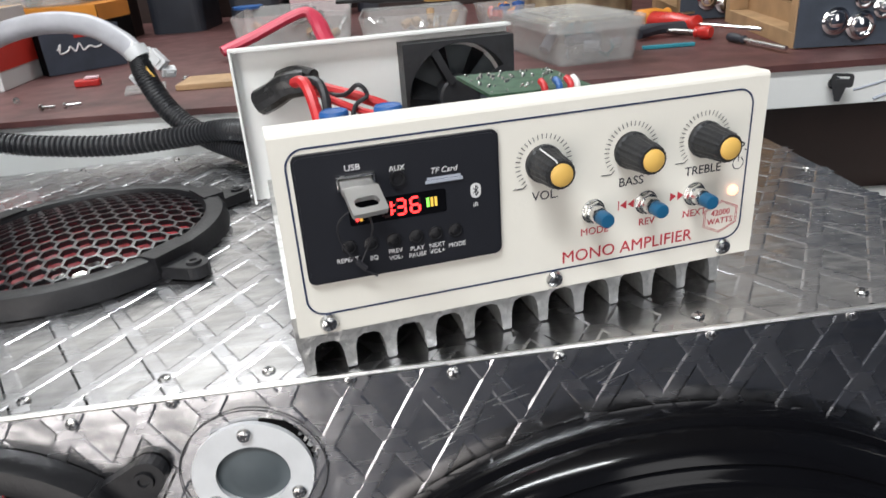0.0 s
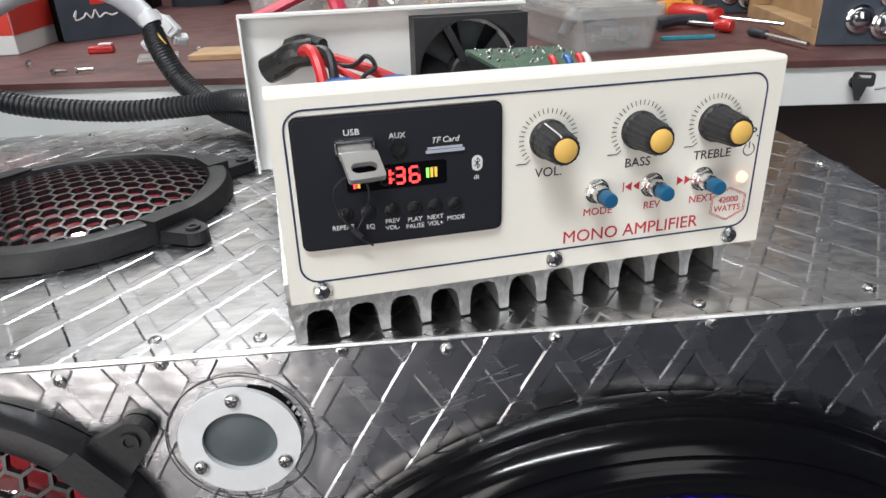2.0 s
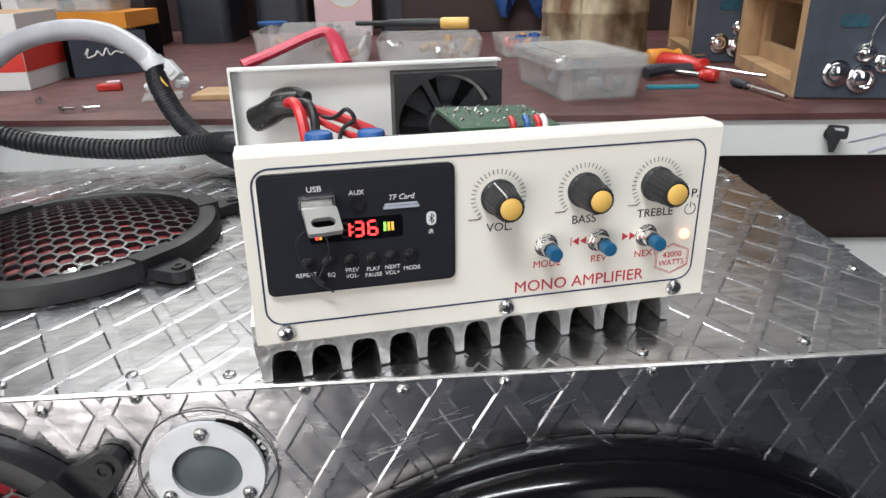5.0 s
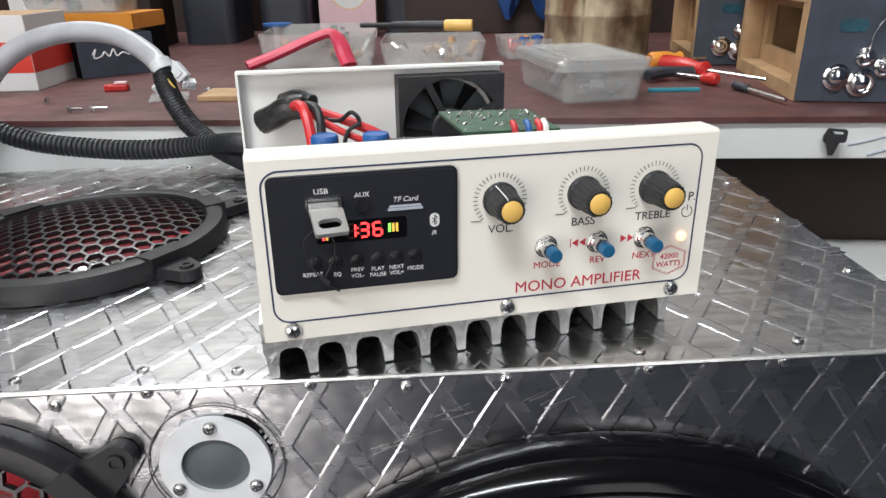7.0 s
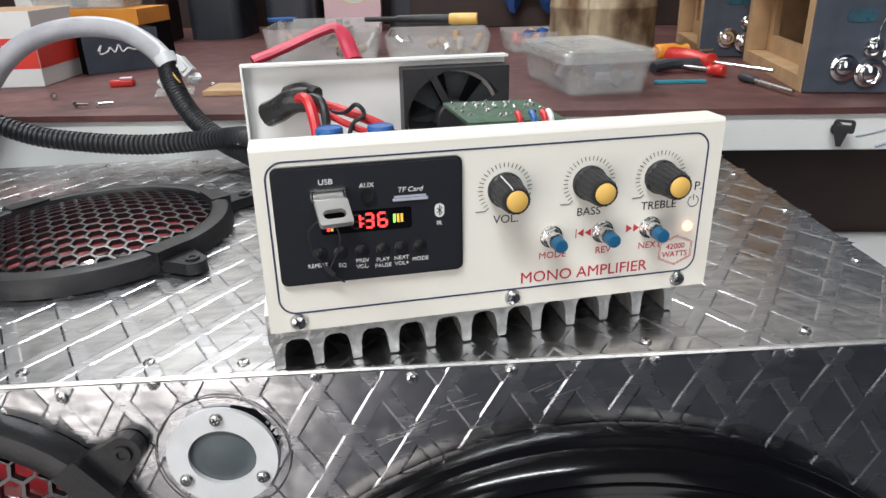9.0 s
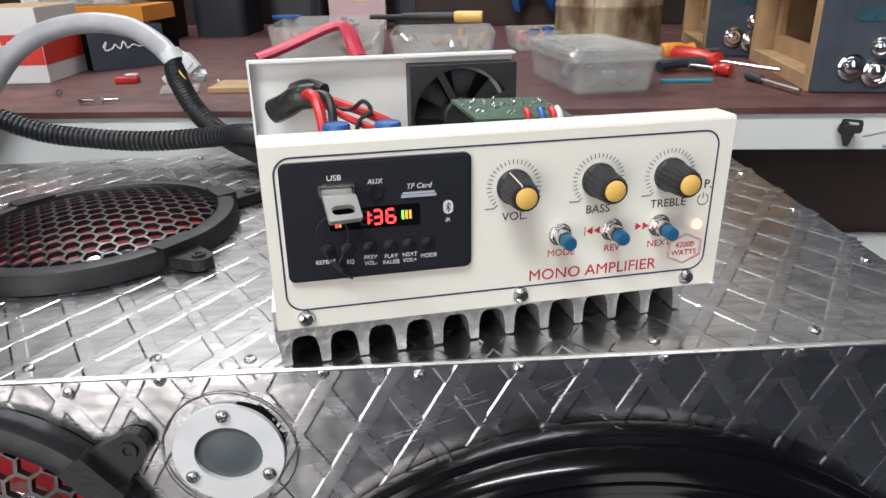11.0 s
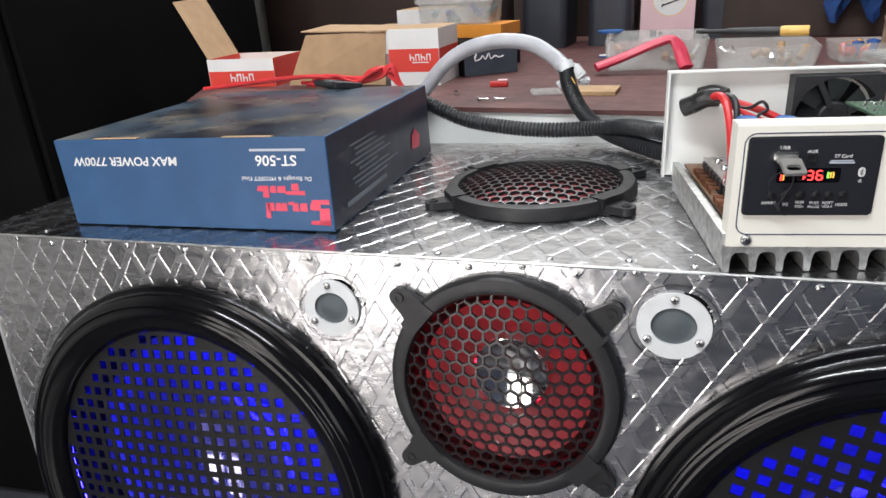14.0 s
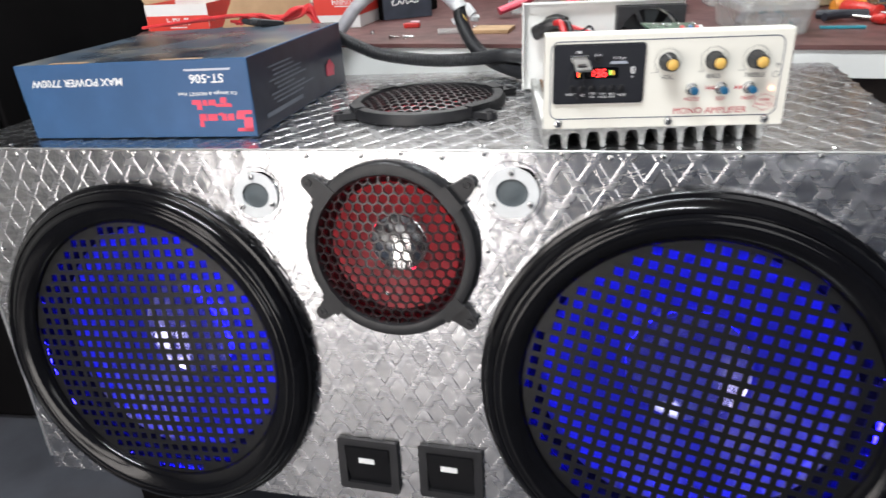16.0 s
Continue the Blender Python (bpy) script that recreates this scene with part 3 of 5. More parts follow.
def tweeter(m, label):
    s = root("tweeter", m, label, "tweeter", "small tweeters of the cabinet")
    bm = bmesh.new()
    o = [(0.0245 * math.cos(radians(a)), 0.0235 * math.sin(radians(a))) for a in range(0, 360, 8)]
    i = [(0.0150 * math.cos(radians(a)), 0.0132 * math.sin(radians(a))) for a in range(0, 360, 8)]
    frame_ring(bm, o, i, 0.0004, 0.0032, m)
    part("faceplate", bm, RINGWHITE, s, "milky white plastic ring")
    bm = bmesh.new()
    lathe(bm, m, [(0.0156, 0.0018), (0.0138, 0.0006), (0.010, 0.0012), (0.005, 0.0022), (0, 0.0026)], 32)
    part("dome", bm, DOMEGREY, s, "grey soft dome", smooth=True)
    for a in (90, 212, 328):
        bm = bmesh.new()
        screw(bm, m @ pose(0.0200 * math.cos(radians(a)), 0.0190 * math.sin(radians(a)), 0.0032), 0.0031, 0.0022)
        part("screw", bm, [STEEL, INK], s)
    # the sheet was cut a little too wide beside the ring, with a ragged foil edge
    bm = bmesh.new()
    arc = [radians(4 + 6 * k) for k in range(13)]
    gap = [0.0243 + 0.0022 * math.sin(math.pi * k / 12) for k in range(13)]
    prism(bm, [(g * math.cos(a), g * math.sin(a)) for a, g in zip(arc, gap)] + [(0.0238 * math.cos(a), 0.0228 * math.sin(a)) for a in arc[::-1]], 0.0004, 0.0008, m)
    part("cut_gap", bm, DEEPBLACK, s, "dark gap where the sheet was cut too wide")
    bm = bmesh.new()
    rg = random.Random(4)
    for k in range(5):
        a = radians(8 + 7 * k)
        q = m @ pose(0.0262 * math.cos(a), 0.0256 * math.sin(a), 0.0010, rg.uniform(-30, 30), rg.uniform(-30, 30), rg.uniform(0, 180))
        vs = [bm.verts.new(q @ Vector(p)) for p in ((-0.0013, -0.0006, 0), (0.0012, -0.0007, 0.0002), (0.0010, 0.0008, 0.0005), (-0.0009, 0.0006, 0.0003))]
        bm.faces.new(vs)
    bmesh.ops.solidify(bm, geom=list(bm.faces), thickness=0.00015)
    tagged(part("foil_edge", bm, EDGE, s, "ragged bright foil at the cut"), kind="stuff")
    bm = bmesh.new()
    o = [(0.0300 * math.cos(radians(a)), 0.0290 * math.sin(radians(a))) for a in range(0, 360, 6)]
    i = [(0.0295 * math.cos(radians(a)), 0.0285 * math.sin(radians(a))) for a in range(0, 360, 6)]
    frame_ring(bm, o, i, 0.0011, 0.00135, m)
    part("scribed_circle", bm, INK, s, "thin scribed circle in the sheet")
    for k in s.children:
        k.matrix_parent_inverse = s.matrix_world.inverted()
    return s


tweeter(FACE @ pose(-0.1285, -0.0385, 0), "small tweeter with milky white ring held by three screws")
tweeter(FACE @ pose(-0.3895, -0.0465, 0, 0, 0, 6), "small tweeter with milky white ring held by three screws")


def rocker(m):
    s = root("rocker_switch", m, "square black rocker switch with a white mark on the front", "switch", "rocker switches of the cabinet")
    bm = bmesh.new()
    frame_ring(bm, rounded(-0.035, 0.035, -0.032, 0.032, 0.003), rounded(-0.026, 0.026, -0.024, 0.024, 0.002), 0.0005, 0.006, m)
    part("bezel", bm, BLACK, s)
    bm = bmesh.new()
    prism(bm, [(-0.024, 0.002), (0.024, 0.009), (0.024, 0.0), (-0.024, 0.0)], -0.0255, 0.0255, m @ pose(0, 0, 0, 90, 0, 90))
    part("rocker", bm, GLOSS, s)
    bm = bmesh.new()
    box(bm, -0.010, 0.008, 0.004, 0.010, 0.0062, 0.0078)
    part("mark", bm, WHITEINK, s, "white printed mark", m=m)
    for k in s.children:
        k.matrix_parent_inverse = s.matrix_world.inverted()
    return s


rocker(FACE @ pose(-0.292, -0.350, 0))
rocker(FACE @ pose(-0.198, -0.347, 0))

# what the cabinet stands on
st = root("support_stand", pose(0, 0, 0), "black wooden stand under the cabinet", "stand")
bm = bmesh.new(); box(bm, XL + 0.03, XR - 0.03, 0.03, YB - 0.02, zb - 0.03, zb - 0.0005, 0.003)
part("top", bm, DEEPBLACK, st)
for x in (XL + 0.06, XR - 0.06):
    for y in (0.06, YB - 0.05):
        bm = bmesh.new(); box(bm, x - 0.025, x + 0.025, y - 0.025, y + 0.025, 0, zb - 0.03, 0.003)
        part("leg", bm, DEEPBLACK, st)
DM = pose(-0.46, 0.02, 0.125, 90, 0, 0)
dr = root("bass_tube", pose(-0.46, 0.02, 0), "dark round bass tube with a grey mesh front under the cabinet", "speaker")
bm = bmesh.new()
lathe(bm, DM, [(0.118, -0.25), (0.122, -0.24), (0.122, 0.02), (0.118, 0.03), (0.108, 0.028), (0.106, 0.018)], 64)
part("shell", bm, CHARCOAL, dr, smooth=True)
bm = bmesh.new()
square_grille(bm, DM @ pose(0, 0, 0.018), 0.108, 0.0085, 0.0055, 0.006, 10)
part("grille", bm, RINGWHITE, dr, "grey mesh grille")
bm = bmesh.new()
lathe(bm, DM, [(0.107, 0.005), (0.0, 0.004)], 32)
part("baffle", bm, DEEPBLACK, dr)
bm = bmesh.new()
box(bm, -0.55, -0.37, -0.10, 0.20, 0.0, 0.012, 0.002)
part("foot", bm, DEEPBLACK, dr)
for k in dr.children:
    k.matrix_parent_inverse = dr.matrix_world.inverted()

# ---------------------------------------------------------------- the open amplifier on the cabinet
AMP = Matrix.Translation((-0.0950, 0.0003, T + 0.0020)) @ Matrix.Rotation(radians(11.4), 4, "Z") @ Matrix.Rotation(radians(1.9), 4, "Y")
SINK = Matrix.Translation((-0.0950, 0.0003, T + 0.0008)) @ Matrix.Rotation(radians(11.4), 4, "Z")
amp = root("amplifier", AMP, "open amplifier with cream front panel standing on finned aluminium heat sink", "amplifier")
AY = -0.0020                  # the panel's front


def on(x, z, out=0.0, turn=0.0):
    """A pose on the amplifier's front: x along it, y up, z out of it."""
    return AMP @ pose(x, AY - out, z, 90, 0, 0) @ pose(0, 0, 0, 0, 0, turn)


PLACED = {}


def ap(name, bm, material, label="", parent=None, smooth=False, m=None):
    ob = part(name, bm, material, None, label, m if m is not None else AMP, smooth)
    PLACED[ob.name] = m if m is not None else AMP
    ob.parent = parent or amp
    ob.matrix_parent_inverse = (PLACED[parent.name] if parent else AMP).inverted()
    return ob


def at(name, s, size, m, material, stretch=1.0, shear=0.0, align="CENTER"):
    ob = text(name, s, size, m, material, None, align, stretch, shear, 0.0)
    ob.parent = amp
    ob.matrix_parent_inverse = AMP.inverted()
    return ob


# heat sink: one extrusion with twelve fins
bm = bmesh.new()
FX = [-0.0035 + 0.01640 * k for k in range(12)]
top, root_z = 0.0265, 0.0135
out = [(-0.0068, top), (-0.0068, 0.0125)]
for k, x in enumerate(FX):
    if k:
        out += [(x - 0.0060, root_z), (x - 0.0038, root_z - 0.0012), (x - 0.0030, root_z - 0.0032)]
    else:
        out += [(x - 0.0026, 0.0105)]
    out += [(x - 0.0024, 0.0075), (x - 0.0020, 0.0006), (x - 0.0016, 0), (x + 0.0016, 0), (x + 0.0020, 0.0006), (x + 0.0024, 0.0075)]
    if k < 11:
        out += [(x + 0.0030, root_z - 0.0032), (x + 0.0038, root_z - 0.0012), (x + 0.0060, root_z)]
    else:
        out += [(x + 0.0026, 0.0105)]
out += [(0.1835, 0.0125), (0.1835, top), (0.1785, top), (0.1785, top - 0.006), (-0.0018, top - 0.006), (-0.0018, top)]
prism(bm, out, -0.188, -0.0006, pose(0, 0, 0, 90, 0, 0))
ap("heat_sink", bm, CAST, "cast aluminium heat sink with twelve fins", m=SINK)

# front panel, folded
bm = bmesh.new()
P0, P1, Q0, Q1 = -0.0058, 0.1921, 0.0176, 0.0958
sect = [(AY, Q0), (AY, Q1 - 0.0016), (AY + 0.0005, Q1 - 0.0005), (AY + 0.0016, Q1), (0.0130, Q1), (0.0130, Q1 - 0.0014), (0.0008, Q1 - 0.0014), (0.0004, Q1 - 0.002), (0.0004, Q0)]
A = [bm.verts.new((P0, y, z)) for y, z in sect]
B = [bm.verts.new((P1, y, z)) for y, z in sect]
for i in range(len(A)):
    j = (i + 1) % len(A)
    bm.faces.new((A[i], A[j], B[j], B[i]))
bm.faces.new(A[::-1]); bm.faces.new(B)
ap("front_panel", bm, CREAM, "cream painted steel front panel with folded top")
for x0, x1 in ((P0, P0 + 0.0014), (P1 - 0.0014, P1)):
    bm = bmesh.new(); box(bm, x0, x1, 0.0005, 0.0120, Q0 + 0.002, Q1 - 0.0016)
    ap("side_flange", bm, CREAM)
bm = bmesh.new()
frame_ring(bm, rounded(-0.0012, 0.1856, 0.0256, 0.0902, 0.0072, 8), rounded(-0.0005, 0.1849, 0.0263, 0.0895, 0.0065, 8), 0.0, 0.00012, pose(0, AY - 0.0001, 0, 90, 0, 0))
ap("border_line", bm, NAVY, "thin navy printed border line")
for x in (0.0060, 0.0985, 0.1775):
    bm = bmesh.new(); screw(bm, on(x, 0.0222, 0.0002), 0.0036, 0.0024)
    ap("panel_screw", bm, [STEEL, INK], m=Matrix())

# player module
bm = bmesh.new()
prism(bm, rounded(0.0010, 0.0757, 0.0391, 0.0880, 0.0028), 0.0, 0.0016, pose(0, AY - 0.0001, 0, 90, 0, 0))
prism(bm, rounded(0.0019, 0.0748, 0.0400, 0.0871, 0.0024), 0.0016, 0.0022, pose(0, AY - 0.0001, 0, 90, 0, 0))
module = ap("player_module", bm, BEZEL, "black player module with red display and small buttons")
O = 0.0024


def mp(name, bm, material, label="", m=None):
    return ap(name, bm, material, label, module, m=m if m is not None else Matrix())


bm = bmesh.new()
for x0, x1, y0, y1 in ((-0.0068, 0.0068, 0.0018, 0.0026), (-0.0068, 0.0068, -0.0026, -0.0018), (-0.0068, -0.0062, -0.0026, 0.0026), (0.0062, 0.0068, -0.0026, 0.0026)):
    box(bm, x0, x1, y0, y1, 0, 0.0012)
mp("usb_socket", bm, STEEL, m=on(0.0222, 0.0765, O))
stick = ap("usb_stick", box(bmesh.new(), -0.0058, 0.0058, -0.0016, 0.0016, 0.0, 0.0070, 0.0004), TIN, "silver usb stick with a cord loop", module, m=on(0.0222, 0.0765, O - 0.001) @ pose(0, 0, 0, 14, 0, 0))
q = on(0.0228, 0.0757, O + 0.006) @ pose(0, 0, 0, 32, 8, 0)
bm = bmesh.new()
frame_ring(bm, rounded(-0.0063, 0.0063, 0.000, 0.0118, 0.0010, 5), rounded(-0.0044, 0.0044, 0.0048, 0.0092, 0.0021, 5), 0.0, 0.0022, q @ pose(0, 0.001, 0, 90, 0, 0))
ap("stick_loop", bm, TIN, "", module, m=Matrix())
bm = bmesh.new()
pts = [on(x, z, O + d).translation for x, z, d in ((0.0225, 0.0695, 0.0140), (0.0175, 0.0700, 0.0120), (0.0135, 0.0640, 0.0065), (0.0140, 0.0560, 0.0035), (0.0180, 0.0480, 0.0030), (0.0205, 0.0455, 0.0030))]
tube(bm, pts, 0.00035, 6, 30)
pts = [on(x, z, O + d).translation for x, z, d in ((0.0235, 0.0690, 0.0140), (0.0250, 0.0620, 0.0090), (0.0240, 0.0540, 0.0040), (0.0205, 0.0465, 0.0030), (0.0215, 0.0430, 0.0020), (0.0260, 0.0395, 0.0015))]
tube(bm, pts, 0.00035, 6, 30)
tube(bm, [on(0.0190, 0.0475, O + 0.003).translation, on(0.0205, 0.0455, O + 0.003).translation, on(0.0218, 0.0440, O + 0.003).translation], 0.0011, 6, 8)
ap("cord_loop", bm, INK, "thin black cord", module, m=Matrix())
bm = bmesh.new()
lathe(bm, on(0.0372, 0.0752, O), [(0.0031, 0), (0.0031, 0.0010), (0.0023, 0.0010), (0.0021, 0.0002), (0, 0.0002)], 20)
mp("aux_socket", bm, BLACK)
bm = bmesh.new(); box(bm, 0.0478, 0.0606, 0, 0.0002, 0.0728, 0.0737); box(bm, 0.0472, 0.0612, -0.0006, 0.0002, 0.0716, 0.0726)
mp("card_slot", bm, GREYINK, m=AMP @ pose(0, AY - O, 0))
bm = bmesh.new(); prism(bm, rounded(0.0185, 0.0545, 0.0600, 0.0690, 0.0012), 0, 0.00012, pose(0, AY - O, 0, 90, 0, 0))
ap("display_window", bm, GLOSS, "", module)
SEG = {"1": "bc", "3": "abgcd", "2": "abged", "6": "afgecd"}
SP = {"a": (0, 1, 1), "d": (0, -1, 1), "g": (0, 0, 1), "b": (1, .5, 0), "c": (1, -.5, 0), "f": (-1, .5, 0), "e": (-1, -.5, 0)}
bm, bd = bmesh.new(), bmesh.new()
for ch, cx in (("1", 0.0323), ("3", 0.0374), ("6", 0.0427)):
    for s, (sx, sy, hor) in SP.items():
        tgt = bm if s in SEG[ch] else bd
        ox, oy = cx + sx * 0.0016, 0.0645 + sy * 0.0028
        a, b = (0.0012, 0.00042) if hor else (0.00042, 0.0011)
        box(tgt, ox - a, ox + a, -0.0001, 0.0001, oy - b, oy + b)
for dz in (-0.0011, 0.0011):
    box(bm, 0.0346, 0.0352, -0.0001, 0.0001, 0.0645 + dz - 0.0003, 0.0645 + dz + 0.0003)
mp("display_digits", bm, LEDRED, "glowing red display digits", AMP @ pose(0, AY - O - 0.0003, 0))
mp("unlit_segments", bd, DIMSEG, "", AMP @ pose(0, AY - O - 0.0003, 0))
for x, mt in ((0.0475, LEDGREEN), (0.0490, LEDAMBER), (0.0505, LEDAMBER)):
    bm = bmesh.new(); box(bm, x - 0.0005, x + 0.0005, -0.0001, 0.0001, 0.0628, 0.0664)
    mp("level_bar", bm, mt, "", AMP @ pose(0, AY - O - 0.0003, 0))
for x, mt in ((0.0212, LEDRED), (0.0226, LEDAMBER)):
    bm = bmesh.new(); box(bm, x - 0.0005, x + 0.0005, -0.0001, 0.0001, 0.0615, 0.0650)
    mp("level_bar", bm, mt, "", AMP @ pose(0, AY - O - 0.0003, 0))
for x in (0.0171, 0.0252, 0.0337, 0.0422, 0.0497, 0.0573):
    bm = bmesh.new(); lathe(bm, on(x, 0.0522 - (x - 0.017) * 0.01, O), [(0.0028, 0), (0.0027, 0.0007), (0.0021, 0.0009), (0.0019, 0.0003), (0.0010, 0.0006), (0, 0.0007)], 18)
    mp("push_button", bm, BLACK)
for s, x, z, sz, st in (("USB", 0.0215, 0.0815, 0.0030, 1.1), ("AUX", 0.0372, 0.0790, 0.0028, 1), ("TF Card", 0.0542, 0.0760, 0.0030, 1), ("REPEAT", 0.0160, 0.0472, 0.0024, 1), ("EQ", 0.0257, 0.0464, 0.0024, 1),
                        ("PREV", 0.0338, 0.0476, 0.0024, 1), ("VOL-", 0.0338, 0.0450, 0.0024, 1), ("PLAY", 0.0421, 0.0472, 0.0024, 1), ("PAUSE", 0.0421, 0.0446, 0.0024, 1),
                        ("NEXT", 0.0498, 0.0472, 0.0024, 1), ("VOL+", 0.0498, 0.0447, 0.0024, 1), ("MODE", 0.0576, 0.0460, 0.0024, 1), ("iR", 0.0658, 0.0607, 0.0026, 1)):
    o = at("lettering", s, sz, on(x, z, O + 0.0001), WHITEINK, st, 0.25 if s == "TF Card" else 0)
    o.parent = module
    o.matrix_parent_inverse = AMP.inverted()
bm = bmesh.new(); prism(bm, rounded(-0.0020, 0.0020, -0.0029, 0.0029, 0.0019), 0, 0.0001, on(0.0660, 0.0662, O))
mp("wireless_mark", bm, WHITEINK)
bm = bmesh.new()
for a, b in (((-0.0010, -0.0010), (0.0010, 0.0010)), ((0.0010, 0.0010), (0, 0.0020)), ((0, 0.0020), (0, -0.0020)), ((0, -0.0020), (0.0010, -0.0010)), ((0.0010, -0.0010), (-0.0010, 0.0010))):
    tube(bm, [(*a, 0), (*b, 0)], 0.00018, 4, 2)
mp("mark_lines", bm, INK, "", on(0.0660, 0.0662, O + 0.0002))

# knobs, buttons and print
for x, word in ((0.0942, "VOL."), (0.1312, "BASS"), (0.1640, "TREBLE")):
    z = 0.0718
    q = on(x, z, 0.0002)
    bm = bmesh.new()
    n = 36
    prof = [(0.0075, 0, 0), (0.0075, 0.0016, 0), (0.0070, 0.0024, 1), (0.0060, 0.0148, 1), (0.0054, 0.0160, 0.4), (0.0044, 0.0160, 0)]
    rings = []
    for r, h, g in prof:
        rings.append([bm.verts.new(q @ Vector(((r - (0.00035 * g if k % 2 else 0)) * math.cos(2 * math.pi * k / n), (r - (0.00035 * g if k % 2 else 0)) * math.sin(2 * math.pi * k / n), h))) for k in range(n)])
    for a, b in zip(rings, rings[1:]):
        for k in range(n):
            bm.faces.new((a[k], a[(k + 1) % n], b[(k + 1) % n], b[k]))
    bm.faces.new(rings[-1])
    knob = ap("knob", bm, RUBBER, "ribbed black knob with yellow cap", m=Matrix())
    bm = bmesh.new(); lathe(bm, q, [(0.0044, 0.0156), (0.0043, 0.0166), (0.0037, 0.0170), (0, 0.0171)], 28)
    ap("cap", bm, YELLOW, "yellow cap", knob, True, Matrix())
    if word == "VOL.":
        bm = bmesh.new()
        g = radians(112)
        tube(bm, [q @ Vector((r * math.cos(g), r * math.sin(g), h)) for r, h in ((0.0072, 0.0026), (0.0061, 0.0149), (0.0050, 0.0162))], 0.0003, 5, 8)
        ap("pointer", bm, WHITEINK, "white pointer line", knob, m=Matrix())
    bm = bmesh.new()
    for k in range(27):
        a = radians(218 - 9.6 * k)
        v = Vector((math.cos(a), math.sin(a), 0))
        s = Vector((-v.y, v.x, 0)) * 0.00016
        p, r = v * 0.0096, v * 0.0116
        bm.faces.new([bm.verts.new(q @ (w + Vector((0, 0, 0.0001)))) for w in (p - s, r - s, r + s, p + s)])
    for p, r in (((-0.0125, -0.0088), (-0.0085, -0.0088)), ((-0.0085, -0.0088), (-0.0070, -0.0074))):
        tube(bm, [q @ Vector((*p, 0)), q @ Vector((*r, 0))], 0.00018, 4, 2)
    ap("scale_marks", bm, INK, m=Matrix())
    at("lettering", word, 0.0052, on(x + 0.0006, 0.0588, 0.0001), INK)
for x, word in ((0.1152, "MODE"), (0.1388, "REV"), (0.1612, "NEXT")):
    q = on(x, 0.0490, 0.0002)
    bm = bmesh.new()
    lathe(bm, q, [(0.0050, 0), (0.0050, 0.0005), (0.0044, 0.0005)], 24)
    cyl(bm, q @ pose(0, 0, 0.0004, 0, 0, 15), 0.0047, 0.0045, 0.0022, 6)
    lathe(bm, q, [(0.0035, 0.0026), (0.0035, 0.0060), (0.0032, 0.0066), (0.0022, 0.0066), (0.0020, 0.0090)], 20)
    bt = ap("push_switch", bm, STEEL, "nickel push switch with blue cap", m=Matrix())
    bm = bmesh.new(); lathe(bm, q, [(0.0021, 0.0074), (0.0030, 0.0076), (0.0030, 0.0118), (0.0027, 0.0126), (0, 0.0128)], 22)
    ap("cap", bm, CAPBLUE, "blue cap", bt, True, Matrix())
    at("lettering", word, 0.0044, on(x + 0.0010, 0.0402, 0.0001), REDINK)
at("lettering", "MONO AMPLIFIER", 0.0073, on(0.1318, 0.0304, 0.0001), REDINK, 1.03)
at("lettering", "P.", 0.0056, on(0.1828, 0.0660, 0.0001), INK)
at("lettering", "42000", 0.0037, on(0.1752, 0.0382, 0.0001), REDINK)
at("lettering", "WATTS", 0.0037, on(0.1752, 0.0344, 0.0001), REDINK)
bm = bmesh.new()
for r in (0.0092, 0.0084):
    hx = [(r * 1.02 * math.cos(radians(90 + 60 * k)), r * 0.80 * math.sin(radians(90 + 60 * k))) for k in range(6)]
    frame_ring(bm, hx, [(x * 0.975, y * 0.975) for x, y in hx], 0, 0.0001, on(0.1752, 0.0364, 0.0001))
ap("hexagon_print", bm, REDINK, m=Matrix())
bm = bmesh.new()
for cx, sg in ((0.1288, -1), (0.1322, -1), (0.1514, 1), (0.1548, 1)):
    prism(bm, [(sg * 0.0015, 0), (-sg * 0.0013, 0.0018), (-sg * 0.0013, -0.0018)], 0, 0.0001, on(cx, 0.0492, 0.0001))
for cx in (0.1266, 0.1570):
    prism(bm, [(-0.0002, -0.0020), (0.0002, -0.0020), (0.0002, 0.0020), (-0.0002, 0.0020)], 0, 0.0001, on(cx, 0.0492, 0.0001))
ap("track_arrows", bm, REDINK, m=Matrix())
bm = bmesh.new()
tube(bm, [on(0.1812, 0.0592, 0.0001) @ Vector((0.0025 * math.cos(radians(a)), 0.0025 * math.sin(radians(a)), 0)) for a in range(120, 421, 20)], 0.0002, 4, 30)
tube(bm, [on(0.1812, 0.0592, 0.0001) @ Vector((0, y, 0)) for y in (0.0006, 0.0032)], 0.0002, 4, 2)
ap("power_mark", bm, INK, m=Matrix())
bm = bmesh.new(); lathe(bm, on(0.1797, 0.0478, 0.0001), [(0.0023, 0), (0.0022, 0.0012), (0.0014, 0.0022), (0, 0.0026)], 18)
ap("pilot_light", bm, LEDPILOT, "glowing pilot light", smooth=True, m=Matrix())

